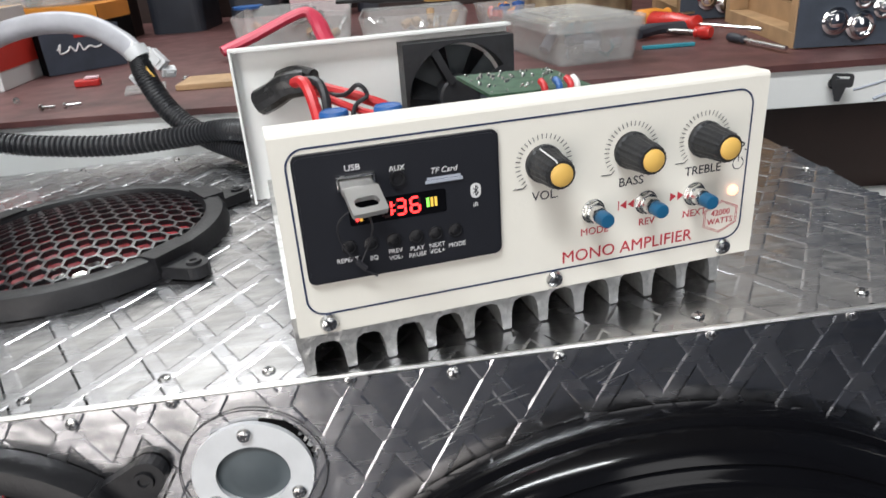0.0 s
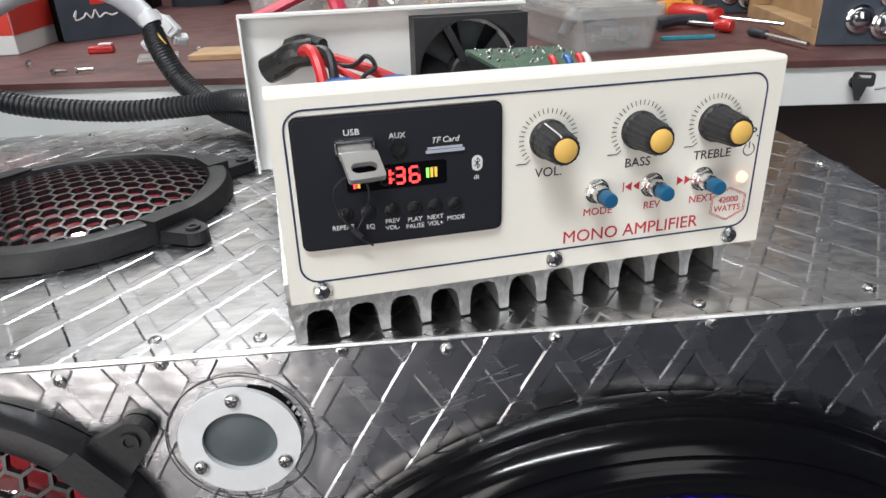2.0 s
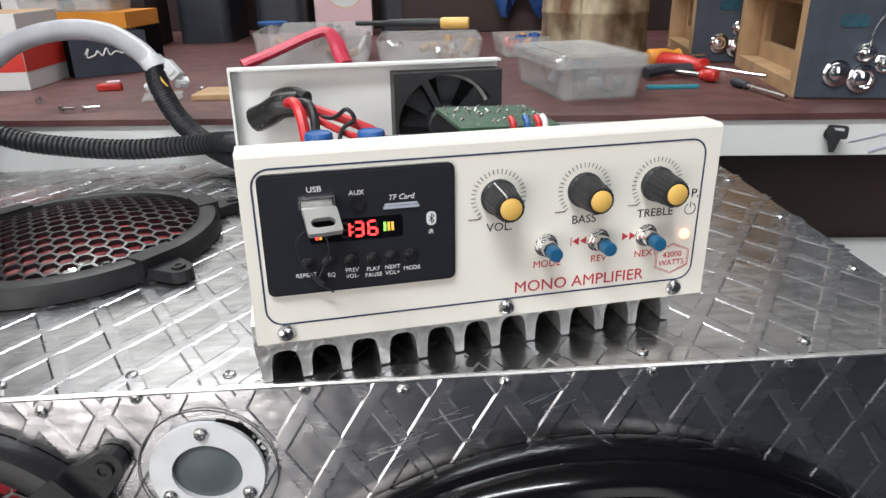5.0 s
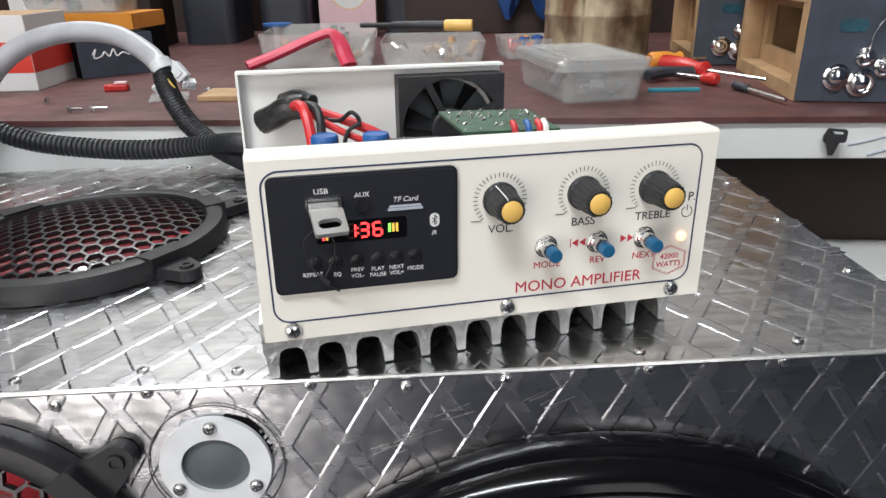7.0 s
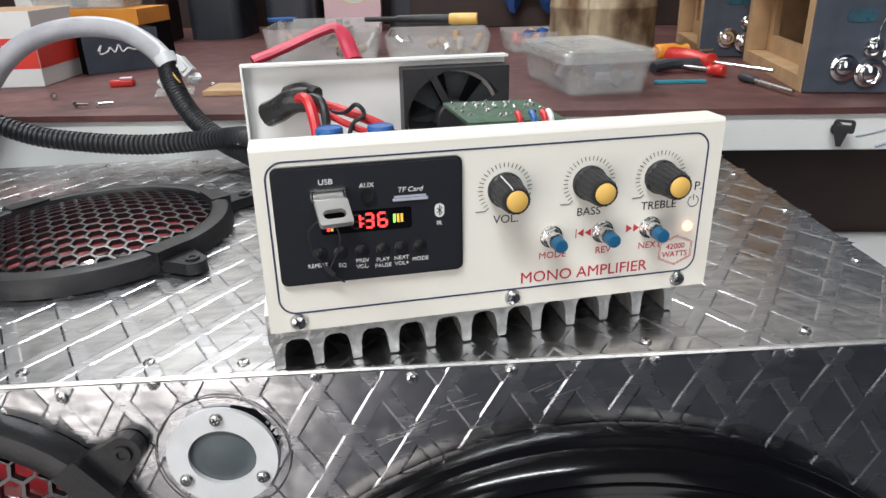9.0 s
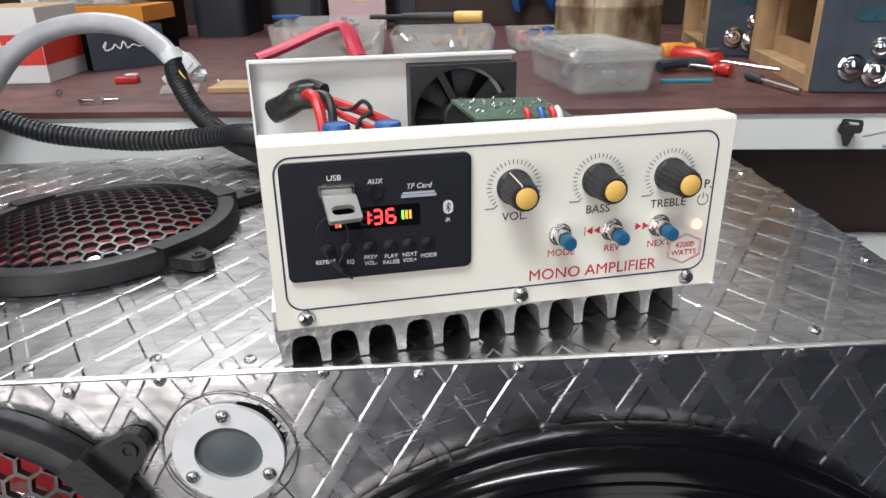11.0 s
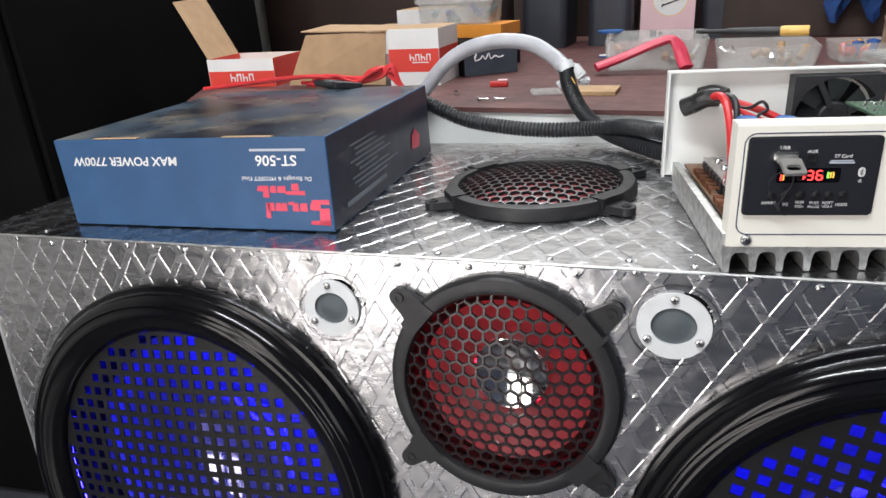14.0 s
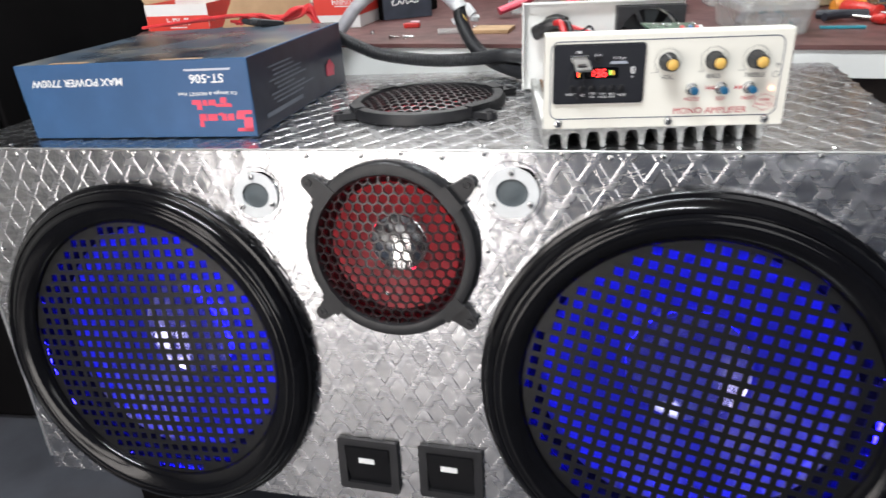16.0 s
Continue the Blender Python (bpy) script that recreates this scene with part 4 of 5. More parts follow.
# back panel with fan
bm = bmesh.new()
box(bm, -0.0170, 0.1510, 0.1850, 0.1866, 0.0135, 0.1040)
box(bm, -0.0170, 0.1510, 0.1770, 0.1850, 0.1026, 0.1040)
box(bm, -0.0170, -0.0156, 0.1770, 0.1850, 0.0135, 0.1026)
ap("back_panel", bm, WHITE, "white painted steel back panel")
bm = bmesh.new()
FM = pose(0.1150, 0.1840, 0.0640, 90, 0, 0)
ca = [(math.cos(radians(7.5 * k)), math.sin(radians(7.5 * k))) for k in range(48)]
frame_ring(bm, [(0.0345 * x / max(abs(x), abs(y)), 0.0345 * y / max(abs(x), abs(y))) for x, y in ca], [(0.0325 * x, 0.0325 * y) for x, y in ca], 0.0, 0.0150, FM)
for k in range(4):
    prism(bm, [(0.010, -0.0022), (0.0330, -0.0022), (0.0330, 0.0022), (0.010, 0.0022)], 0.0135, 0.0150, FM @ pose(0, 0, 0, 0, 0, 28 + 90 * k))
fan = ap("fan", bm, RUBBER, "black cooling fan at rest")
bm = bmesh.new()
lathe(bm, FM, [(0.0130, 0.002), (0.0130, 0.0120), (0.0115, 0.0130), (0, 0.0130)], 28)
ap("hub", bm, RUBBER, "", fan)
for k in range(7):
    a = radians(360 / 7 * k + 10)
    vs = []
    bm = bmesh.new()
    for r, da, h in ((0.012, -0.16, 0.004), (0.012, 0.38, 0.011), (0.0305, 0.20, 0.012), (0.0305, -0.20, 0.003)):
        vs.append(bm.verts.new(FM @ Vector((r * math.cos(a + da), r * math.sin(a + da), h))))
    bm.faces.new(vs)
    bmesh.ops.solidify(bm, geom=bm.faces[:], thickness=0.0008)
    ap("blade", bm, RUBBER, "", fan)
# solid grey disc stands in for light seen through the fan
bm = bmesh.new(); prism(bm, [(0.030 * math.cos(radians(12 * k)), 0.030 * math.sin(radians(12 * k))) for k in range(30)], -0.0003, 0.0003, FM)
ap("light_opening", bm, DOMEGREY, "", fan)

# board, clamps and parts inside
bm = bmesh.new(); box(bm, 0.002, 0.174, 0.016, 0.182, 0.0225, 0.0242)
ap("circuit_board", bm, PCBBROWN, "brown circuit board")
for x, y0, y1, tilt in ((0.0200, 0.085, 0.155, 0), (0.0185, 0.030, 0.082, 0)):
    bm = bmesh.new(); box(bm, x - 0.009, x + 0.009, y0, y1, 0.0345, 0.0368, 0.0006)
    cl = ap("clamp_bar", bm, STEEL, "zinc clamp bar over transistors")
    k = y0 + 0.012
    while k < y1:
        bm = bmesh.new(); screw(bm, AMP @ pose(x, k, 0.0368), 0.0032, 0.0020)
        ap("clamp_screw", bm, [STEEL, INK], "", cl, m=Matrix())
        k += 0.022
    k = y0 + 0.006
    while k < y1 - 0.004:
        bm = bmesh.new(); box(bm, x - 0.010, x + 0.004, k - 0.0042, k + 0.0042, 0.0242, 0.0344)
        body = ap("transistor", bm, BLACK)
        for d in (-0.0025, 0, 0.0025):
            bm = bmesh.new()
            prism(bm, [(x - 0.0100, 0.0285), (x - 0.0100, 0.0294), (x - 0.0170, 0.0294), (x - 0.0170, 0.0242), (x - 0.0160, 0.0242), (x - 0.0160, 0.0285)], -0.0005, 0.0005, pose(0, k + d, 0, 90, 0, 0))
            ap("leg", bm, COPPER, "", body)
        k += 0.0110
for x, y, h, r in ((0.0300, 0.110, 0.054, 0.0075), (0.0580, 0.112, 0.053, 0.0075), (0.0330, 0.040, 0.052, 0.0090), (0.136, 0.085, 0.055, 0.006)):
    bm = bmesh.new(); lathe(bm, AMP @ pose(x, y, 0.0242), [(r, 0), (r, h - 0.0015), (r * 0.9, h), (r * 0.8, h - 0.0006), (0, h - 0.0006)], 24)
    ap("capacitor", bm, BLUECAN, "blue electrolytic capacitor", m=Matrix())
bm = bmesh.new()
TM = AMP @ pose(0.0450, 0.085, 0.050, 75, 0, 20)
for k in range(22):
    a = 2 * math.pi * k / 22
    tube(bm, [TM @ Vector(((0.0105 + 0.0055 * math.cos(b)) * math.cos(a), (0.0105 + 0.0055 * math.cos(b)) * math.sin(a), 0.0065 * math.sin(b))) for b in [2 * math.pi * j / 8 for j in range(9)]], 0.0010, 5, 14, 0)
lathe(bm, TM, [(0.0065, -0.005), (0.0145, -0.005), (0.0145, 0.005), (0.0065, 0.005), (0.0065, -0.005)], 24, 1)
ap("choke_coil", bm, [COPPER, RUBBER], "toroid choke wound with copper wire", m=Matrix())
bm = bmesh.new(); box(bm, 0.040, 0.050, 0.080, 0.090, 0.0242, 0.040)
ap("coil_foot", bm, RUBBER)
# small upright board on a white socket behind the panel
bm = bmesh.new()
box(bm, -0.024, 0.026, -0.020, 0.022, 0, 0.0015)
BM = AMP @ pose(0.1140, 0.070, 0.0880, 3, 2, 4)
gb = ap("control_board", bm, PCB, "small green control board full of solder joints", m=BM)
rng = random.Random(5)
bm = bmesh.new()
for _ in range(70):
    x, y = rng.uniform(-0.022, 0.024), rng.uniform(-0.018, 0.020)
    r = rng.uniform(0.0005, 0.0013)
    lathe(bm, BM @ pose(x, y, 0.0015), [(r, 0), (r * 0.6, r * 0.9), (0, r * 1.2)], 6)
tagged(ap("solder_joints", bm, STEEL, "tin solder joints", gb, m=Matrix()), kind="stuff")
bm = bmesh.new(); box(bm, 0.099, 0.109, 0.056, 0.066, 0.060, 0.0868, 0.0006)
ap("white_socket", bm, WHITE)
bm = bmesh.new(); box(bm, 0.098, 0.112, 0.055, 0.095, 0.0242, 0.060)
ap("socket_post", bm, BLACK)
for x, mt in ((0.1165, REDWIRE), (0.1235, BLUECAN), (0.1290, REDWIRE), (0.1320, WHITE)):
    bm = bmesh.new(); tube(bm, [AMP @ Vector(p) for p in ((x, 0.052, 0.092), (x, 0.047, 0.088), (x - 0.001, 0.048, 0.07), (x - 0.003, 0.06, 0.026))], 0.0016, 8, 16)
    ap("lead", bm, mt, "", m=Matrix())
# thick supply leads through the back panel, taped
bm = bmesh.new()
tube(bm, [AMP @ Vector(p) for p in ((-0.004, 0.176, 0.074), (0.004, 0.172, 0.078), (0.012, 0.168, 0.083), (0.022, 0.166, 0.084))], 0.0085, 12, 16, flat=0.9)
tube(bm, [AMP @ Vector(p) for p in ((0.010, 0.180, 0.085), (0.018, 0.172, 0.088), (0.027, 0.164, 0.086))], 0.0055, 10, 12)
ap("taped_joint", bm, TAPE, "leads bound with black tape", m=Matrix())
for pts, r, mt in (
        (((0.014, 0.166, 0.084), (0.020, 0.150, 0.087), (0.023, 0.140, 0.078), (0.025, 0.132, 0.060), (0.028, 0.128, 0.030)), 0.0032, REDWIRE),
        (((0.018, 0.166, 0.085), (0.028, 0.148, 0.086), (0.030, 0.138, 0.072), (0.027, 0.128, 0.050), (0.024, 0.120, 0.028)), 0.0026, RUBBER),
        (((0.022, 0.166, 0.084), (0.036, 0.156, 0.080), (0.052, 0.146, 0.075), (0.068, 0.140, 0.066), (0.080, 0.132, 0.045)), 0.0030, REDWIRE),
        (((0.022, 0.164, 0.082), (0.034, 0.150, 0.076), (0.046, 0.140, 0.071), (0.060, 0.130, 0.068), (0.100, 0.120, 0.066), (0.118, 0.110, 0.045)), 0.0022, REDWIRE),
        (((0.024, 0.162, 0.080), (0.040, 0.148, 0.078), (0.048, 0.140, 0.084), (0.052, 0.138, 0.078), (0.044, 0.136, 0.072), (0.040, 0.130, 0.050)), 0.0013, RUBBER),
        (((0.060, 0.120, 0.070), (0.080, 0.115, 0.071), (0.100, 0.112, 0.069), (0.112, 0.105, 0.050)), 0.0020, RUBBER)):
    bm = bmesh.new(); tube(bm, [AMP @ Vector(p) for p in pts], r, 8, 32)
    ap("lead", bm, mt, "", m=Matrix())

# ---------------------------------------------------------------- the printed carton on the cabinet
BX = Matrix.Translation((-0.4035, 0.0400, T + 0.0012)) @ Matrix.Rotation(radians(1.6), 4, "Z")
carton = root("carton", BX, "blue printed amplifier carton lying upside down on the cabinet", "carton")
W0, W1, D0, HB = -0.2785, -0.2930, 0.285, 0.0795
bm = bmesh.new()
vb = [bm.verts.new(p) for p in ((W0, 0, 0), (0, 0, 0), (-0.010, D0, 0), (W0 - 0.010, D0, 0), (W1, 0.012, HB), (-0.004, 0.012, HB), (-0.012, D0 + 0.006, HB), (W1 - 0.010, D0 + 0.006, HB))]
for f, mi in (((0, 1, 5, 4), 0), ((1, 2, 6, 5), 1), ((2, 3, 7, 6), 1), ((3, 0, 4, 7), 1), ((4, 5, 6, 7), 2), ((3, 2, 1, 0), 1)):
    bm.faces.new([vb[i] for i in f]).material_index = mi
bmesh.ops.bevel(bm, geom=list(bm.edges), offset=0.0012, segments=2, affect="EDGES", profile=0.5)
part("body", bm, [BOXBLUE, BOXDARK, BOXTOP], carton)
lean = math.degrees(math.atan2(0.012, HB))


def bf(x, z):
    """A pose on the carton's front for lettering that stands on its head."""
    return BX @ pose(x, 0.012 * z / HB - 0.0004, z, 90 - lean, 0, 0) @ pose(0, 0, 0, 0, 0, 180)


for s, x, z, sz, mt, st in (("MAX POWER 7700W", -0.2120, 0.0600, 0.0112, WHITEINK, 1.14), ("ST-506", -0.0520, 0.0605, 0.0125, WHITEINK, 1.12), ("Dc Straight & MOSFET Final", -0.0530, 0.0450, 0.0052, WHITEINK, 1.15)):
    o = text("lettering", s, sz, bf(x, z), mt, None, "CENTER", st, 0.0, 0.014 if sz > 0.008 else 0.0)
    o.parent = carton
    o.matrix_parent_inverse = BX.inverted()


def cp(name, bm, mt, m=None, label=""):
    o = part(name, bm, mt, None, label, m if m is not None else BX)
    o.parent = carton
    o.matrix_parent_inverse = BX.inverted()
    return o


bm = bmesh.new(); box(bm, -0.027, 0.027, -0.0011, 0.0011, 0, 0.0002)
cp("small_print", bm, GREYINK, bf(-0.050, 0.0690))
# red brush-like emblem drawn as plain strokes
for x0, x1, y0, y1 in ((-0.030, -0.024, -0.004, 0.010), (-0.030, -0.018, 0.006, 0.010), (-0.024, -0.018, -0.008, -0.002), (-0.030, -0.019, -0.011, -0.007), (-0.015, -0.011, -0.008, -0.001), (-0.009, -0.006, -0.008, -0.001),
                       (-0.006, -0.003, -0.009, -0.006), (-0.001, 0.002, -0.008, -0.001), (0.003, 0.006, -0.008, -0.001), (0.008, 0.012, -0.008, -0.001), (0.011, 0.013, -0.008, 0.005),
                       (-0.014, -0.002, -0.018, -0.0145), (-0.010, -0.006, -0.024, -0.018), (-0.001, 0.004, -0.022, -0.016), (0.006, 0.009, -0.022, -0.016), (0.011, 0.014, -0.022, -0.012), (0.014, 0.018, -0.022, -0.017)):
    bm = bmesh.new()
    prism(bm, [(1.4 * x, 1.05 * y) for x, y in ((x0, y0), (x1 + 0.0006, y0 + 0.0004), (x1 + 0.0010, y1 - 0.0004), (x0 - 0.0004, y1))], 0, 0.0002)
    cp("emblem_stroke", bm, PINKRED, bf(-0.046, 0.0160), "red brush-like stroke")
for x0, x1 in ((-0.245, -0.195), (-0.105, -0.055)):
    bm = bmesh.new(); box(bm, x0, x1, 0.0125, 0.0165, HB + 0.0002, HB + 0.0008)
    cp("tape_patch", bm, CARD, None, "torn bare cardboard patch along the edge")
bm = bmesh.new()
rng = random.Random(9)
for k in range(9):
    z = 0.022 + 0.0048 * k
    a, b = 0.05 + rng.uniform(0, 0.02), 0.13 + rng.uniform(-0.02, 0.05)
    box(bm, 0, 0.0003, a, b, z, z + 0.0016)
box(bm, 0, 0.0003, 0.03, 0.13, 0.012, 0.0165)
box(bm, 0, 0.0003, 0.19, 0.25, 0.058, 0.066)
cp("side_print", bm, DIMINK, BX @ pose(0.0010, 0, 0, 0, -3.0, 2.0), "unreadable grey print lines")
bm = bmesh.new(); prism(bm, [(0.215, 0.020), (0.240, 0.018), (0.246, 0.030), (0.232, 0.040), (0.218, 0.034)], 0, 0.0003, pose(0, 0, 0, 90, 0, 90))
cp("side_emblem", bm, PINKRED, BX @ pose(0.0012, 0, 0, 0, -2.0, 2.0))

# ---------------------------------------------------------------- the workbench behind
BEN = Matrix.Translation((-0.0009, 0.4092, 0.7440)) @ Matrix.Rotation(radians(-3.8), 4, "Z") @ Matrix.Rotation(radians(1.6), 4, "Y")
bench = root("workbench", BEN, "workbench with worn maroon top and white drawer fronts", "workbench")


def bp(par, name, bm, mt, label="", smooth=False, m=None):
    """A part in the frame of its thing's own root."""
    ob = part(name, bm, mt, par, label, None, smooth)
    if m is not None:
        ob.matrix_basis = m
    return ob


bm = bmesh.new(); prism(bm, [(-0.887, -0.004), (1.35, -0.004), (1.35, 0.98), (-0.982, 0.98), (-0.982, 0.23), (-0.964, 0.125)], -0.006, 0.0, Matrix())
bp(bench, "bench_top", bm, MAROON, "scuffed maroon laminate top")
bm = bmesh.new(); box(bm, -0.884, 0.165, 0.0, 0.018, -0.30, -0.0065, 0.001)
bp(bench, "drawer_front", bm, WHITE, "white drawer front")
bm = bmesh.new(); box(bm, 0.167, 1.34, 0.0, 0.018, -0.0415, -0.0065, 0.001)
bp(bench, "drawer_front", bm, WHITE, "white drawer front with marble streaks")
# board kept dark so that its colour gives the recess its shade
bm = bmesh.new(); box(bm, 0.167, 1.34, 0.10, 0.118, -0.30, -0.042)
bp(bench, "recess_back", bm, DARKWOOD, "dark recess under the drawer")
bm = bmesh.new(); box(bm, 0.30, 1.34, 0.0, 0.10, -0.70, -0.165, 0.001)
bp(bench, "lower_cupboard", bm, WHITE, "white lower cupboard")
bm = bmesh.new(); box(bm, -0.962, 1.34, 0.90, 0.97, -0.70, -0.007)
bp(bench, "rear_support", bm, DARKWOOD)
# streaks of a marble print on the drawer front
bm = bmesh.new()
rng = random.Random(3)
for k in range(5):
    x, z = 0.372 + 0.02 * k, -0.028 + 0.004 * k
    tube(bm, [(x, -0.0003, z), (x + 0.010, -0.0003, z + 0.003 + rng.uniform(-0.002, 0.002)), (x + 0.022, -0.0003, z + 0.005)], 0.0011, 5, 8, flat=1)
for k in range(4):
    x = 0.392 + 0.018 * k
    tube(bm, [(x, -0.0003, -0.038), (x + 0.012, -0.0003, -0.034), (x + 0.026, -0.0003, -0.031)], 0.0016, 5, 8)
bp(bench, "marble_streaks", bm, GREYINK)
key = root("key", BEN @ pose(0.352, -0.001, -0.020), "black-headed key sticking in the drawer lock", "key")
bm = bmesh.new(); lathe(bm, pose(0, 0, 0, 90, 0, 0), [(0.006, 0), (0.006, 0.0015), (0.0045, 0.002), (0, 0.002)], 18)
bp(key, "lock", bm, STEEL)
bm = bmesh.new(); box(bm, -0.0010, 0.0010, -0.008, 0.0, -0.0028, 0.0028)
bp(key, "blade", bm, STEEL)
bm = bmesh.new()
frame_ring(bm, rounded(-0.0085, 0.0095, -0.006, 0.006, 0.003, 4), rounded(-0.0050, 0.0060, 0.0010, 0.0040, 0.0010, 4), -0.0022, 0.0022)
prism(bm, [(-0.0035, -0.019), (0.0005, -0.019), (0.0045, -0.005), (-0.0075, -0.005)], -0.0018, 0.0018)
bp(key, "head", bm, RUBBER, "", m=pose(0.001, -0.011, 0.004, 90, 0, -28))

# far backboard and dark furniture
bm = bmesh.new(); box(bm, -1.45, 1.35, 0.985, 1.01, -0.70, 0.40, 0.002)
tagged(part("backboard", bm, DARKWOOD, None, "", BEN), "dark brown board closing the back of the bench", "board", kind="structure")
for k, (u, w, v, h) in enumerate(((0.10, 0.46, 0.86, 0.155), (0.62, 0.50, 0.84, 0.17))):
    r = root("wooden_crate", BEN @ pose(u, v, 0), "dark brown wooden crate at the back of the bench", "crate")
    bm = bmesh.new(); box(bm, -w / 2, w / 2, 0, 0.11, 0, h, 0.002)
    bp(r, "body", bm, DARKWOOD)
    bm = bmesh.new(); box(bm, -w / 2 - 0.004, w / 2 + 0.004, -0.006, 0.112, h + 0.0004, h + 0.012, 0.001)
    bp(r, "lid", bm, DARKWOOD)
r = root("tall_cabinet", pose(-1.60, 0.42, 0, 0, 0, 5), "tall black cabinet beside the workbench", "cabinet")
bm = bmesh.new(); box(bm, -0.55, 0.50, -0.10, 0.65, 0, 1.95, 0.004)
bp(r, "body", bm, DEEPBLACK)
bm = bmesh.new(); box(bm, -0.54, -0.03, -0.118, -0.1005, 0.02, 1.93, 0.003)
bp(r, "door", bm, DEEPBLACK)
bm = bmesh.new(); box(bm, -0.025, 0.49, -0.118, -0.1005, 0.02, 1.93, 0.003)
bp(r, "door", bm, DEEPBLACK)
for u, l in ((-0.86, 0.20), (-0.76, 0.16), (-0.795, 0.24)):
    r = root("hanging_cord", BEN @ pose(u, 0.90, 0.36), "thin pale cord hanging over the bench", "cord", "cords hanging over the bench")
    bm = bmesh.new(); tube(bm, [(0, 0.08, 0.02), (0, 0.06, 0), (0.002, 0.0, -l * 0.4), (0.001, 0.0, -l)], 0.0012, 5, 16)
    bp(r, "cord", bm, GREYSLEEVE)
    bm = bmesh.new(); lathe(bm, pose(0.001, 0, -l - 0.012), [(0.004, 0), (0.006, 0.004), (0.004, 0.012), (0, 0.013)], 12)
    bp(r, "plug", bm, CHROME)


def carton_box(name, m, w, d, h, mats, label, category="box", open_top=False):
    """A carton: w along x, d back along y, h up; mats for front, side, top."""
    r = root(name, m, label, category)
    bm = bmesh.new()
    if open_top:
        t = 0.0022
        for x0, x1, y0, y1 in ((0, w, 0, t), (0, w, d - t, d), (0, t, t, d - t), (w - t, w, t, d - t)):
            box(bm, x0, x1, y0, y1, 0, h)
        box(bm, t, w - t, t, d - t, 0, t)
    else:
        box(bm, 0, w, 0, d, 0, h, 0.001)
    for f in bm.faces:
        n = f.normal if f.normal.length > 0 else Vector((0, 0, 1))
        f.normal_update()
        n = f.normal
        f.material_index = 0 if n.y < -0.6 else (2 if n.z > 0.6 else 1)
    bp(r, "body", bm, mats)
    return r


def band(r, w, d, h, z0, z1, mt, sides=True):
    bm = bmesh.new()
    box(bm, 0.0006, w - 0.0006, -0.0004, -0.0001, z0, z1)
    if sides:
        box(bm, w + 0.0001, w + 0.0004, 0.0006, d - 0.0006, z0, z1)
    bp(r, "printed_band", bm, mt)


def emblem(r, cx, cz, size, mt):
    """A brand mark drawn as four plain strokes."""
    bm = bmesh.new()
    for k in range(4):
        x = cx + (k - 1.5) * size * 1.1
        box(bm, x - size * 0.42, x - size * 0.22, -0.0009, -0.0005, cz - size * 0.6, cz + size * 0.6)
        box(bm, x + size * 0.22, x + size * 0.42, -0.0009, -0.0005, cz - size * 0.6, cz + size * (0.6 if k % 2 else 0.1))
        box(bm, x - size * 0.22, x + size * 0.22, -0.0009, -0.0005, cz + size * (0.35 if k % 2 else -0.1), cz + size * (0.6 if k % 2 else 0.12))
    box(bm, cx - size * 1.6, cx + size * 1.6, -0.0009, -0.0005, cz - size * 1.05, cz - size * 0.85)
    bp(r, "emblem", bm, mt)


# red and white carton, open, with its flap
r = carton_box("red_white_carton", BEN @ pose(-0.606, 0.165, 0, 0, 0, 6), 0.086, 0.11, 0.089, [CARDWHITE, CARDWHITE, CARD], "open red and white carton on the bench")
band(r, 0.086, 0.11, 0.089, 0.022, 0.058, CARDRED)
emblem(r, 0.054, 0.045, 0.0085, WHITEINK)
bm = bmesh.new()
vs = [bm.verts.new(p) for p in ((-0.0005, 0.0, 0.088), (-0.0005, 0.11, 0.088), (-0.150, 0.105, 0.094), (-0.158, 0.008, 0.090), (-0.002, 0.0, 0.086), (-0.002, 0.11, 0.086), (-0.150, 0.105, 0.092), (-0.158, 0.008, 0.088))]
for f in ((0, 1, 2, 3), (7, 6, 5, 4), (0, 3, 7, 4), (2, 1, 5, 6), (3, 2, 6, 7)):
    bm.faces.new([vs[i] for i in f])
bp(r, "flap", bm, CARD, "bent cardboard flap")
bm = bmesh.new()
vs = [bm.verts.new(p) for p in ((-0.004, 0.004, 0.086), (-0.148, 0.006, 0.084), (-0.185, -0.005, 0.004), (-0.010, 0.002, 0.002), (-0.004, 0.006, 0.086), (-0.148, 0.008, 0.084), (-0.185, -0.003, 0.004), (-0.010, 0.004, 0.002))]
for f in ((0, 1, 2, 3), (7, 6, 5, 4), (0, 4, 5, 1), (1, 5, 6, 2), (2, 6, 7, 3), (3, 7, 4, 0)):
    bm.faces.new([vs[i] for i in f])
bp(r, "flap", bm, CARD, "hanging cardboard flap")
# the smaller open one
r = carton_box("red_white_carton", BEN @ pose(-0.955, 0.135, 0, 0, 0, 8), 0.130, 0.11, 0.048, [CARDWHITE, CARDRED, CARD], "small open red and white carton with raised flap", open_top=True)
band(r, 0.130, 0.11, 0.048, 0.0, 0.027, CARDRED)
emblem(r, 0.066, 0.016, 0.011, WHITEINK)
bm = bmesh.new()
vs = [bm.verts.new(p) for p in ((0.0, 0.004, 0.048), (0.0, 0.106, 0.048), (-0.050, 0.100, 0.150), (-0.055, 0.010, 0.146), (0.002, 0.004, 0.048), (0.002, 0.106, 0.048), (-0.048, 0.100, 0.151), (-0.053, 0.010, 0.147))]
for f in ((0, 1, 2, 3), (7, 6, 5, 4), (0, 3, 7, 4), (2, 1, 5, 6), (3, 2, 6, 7)):
    bm.faces.new([vs[i] for i in f])
bp(r, "flap", bm, CARD, "raised cardboard flap")
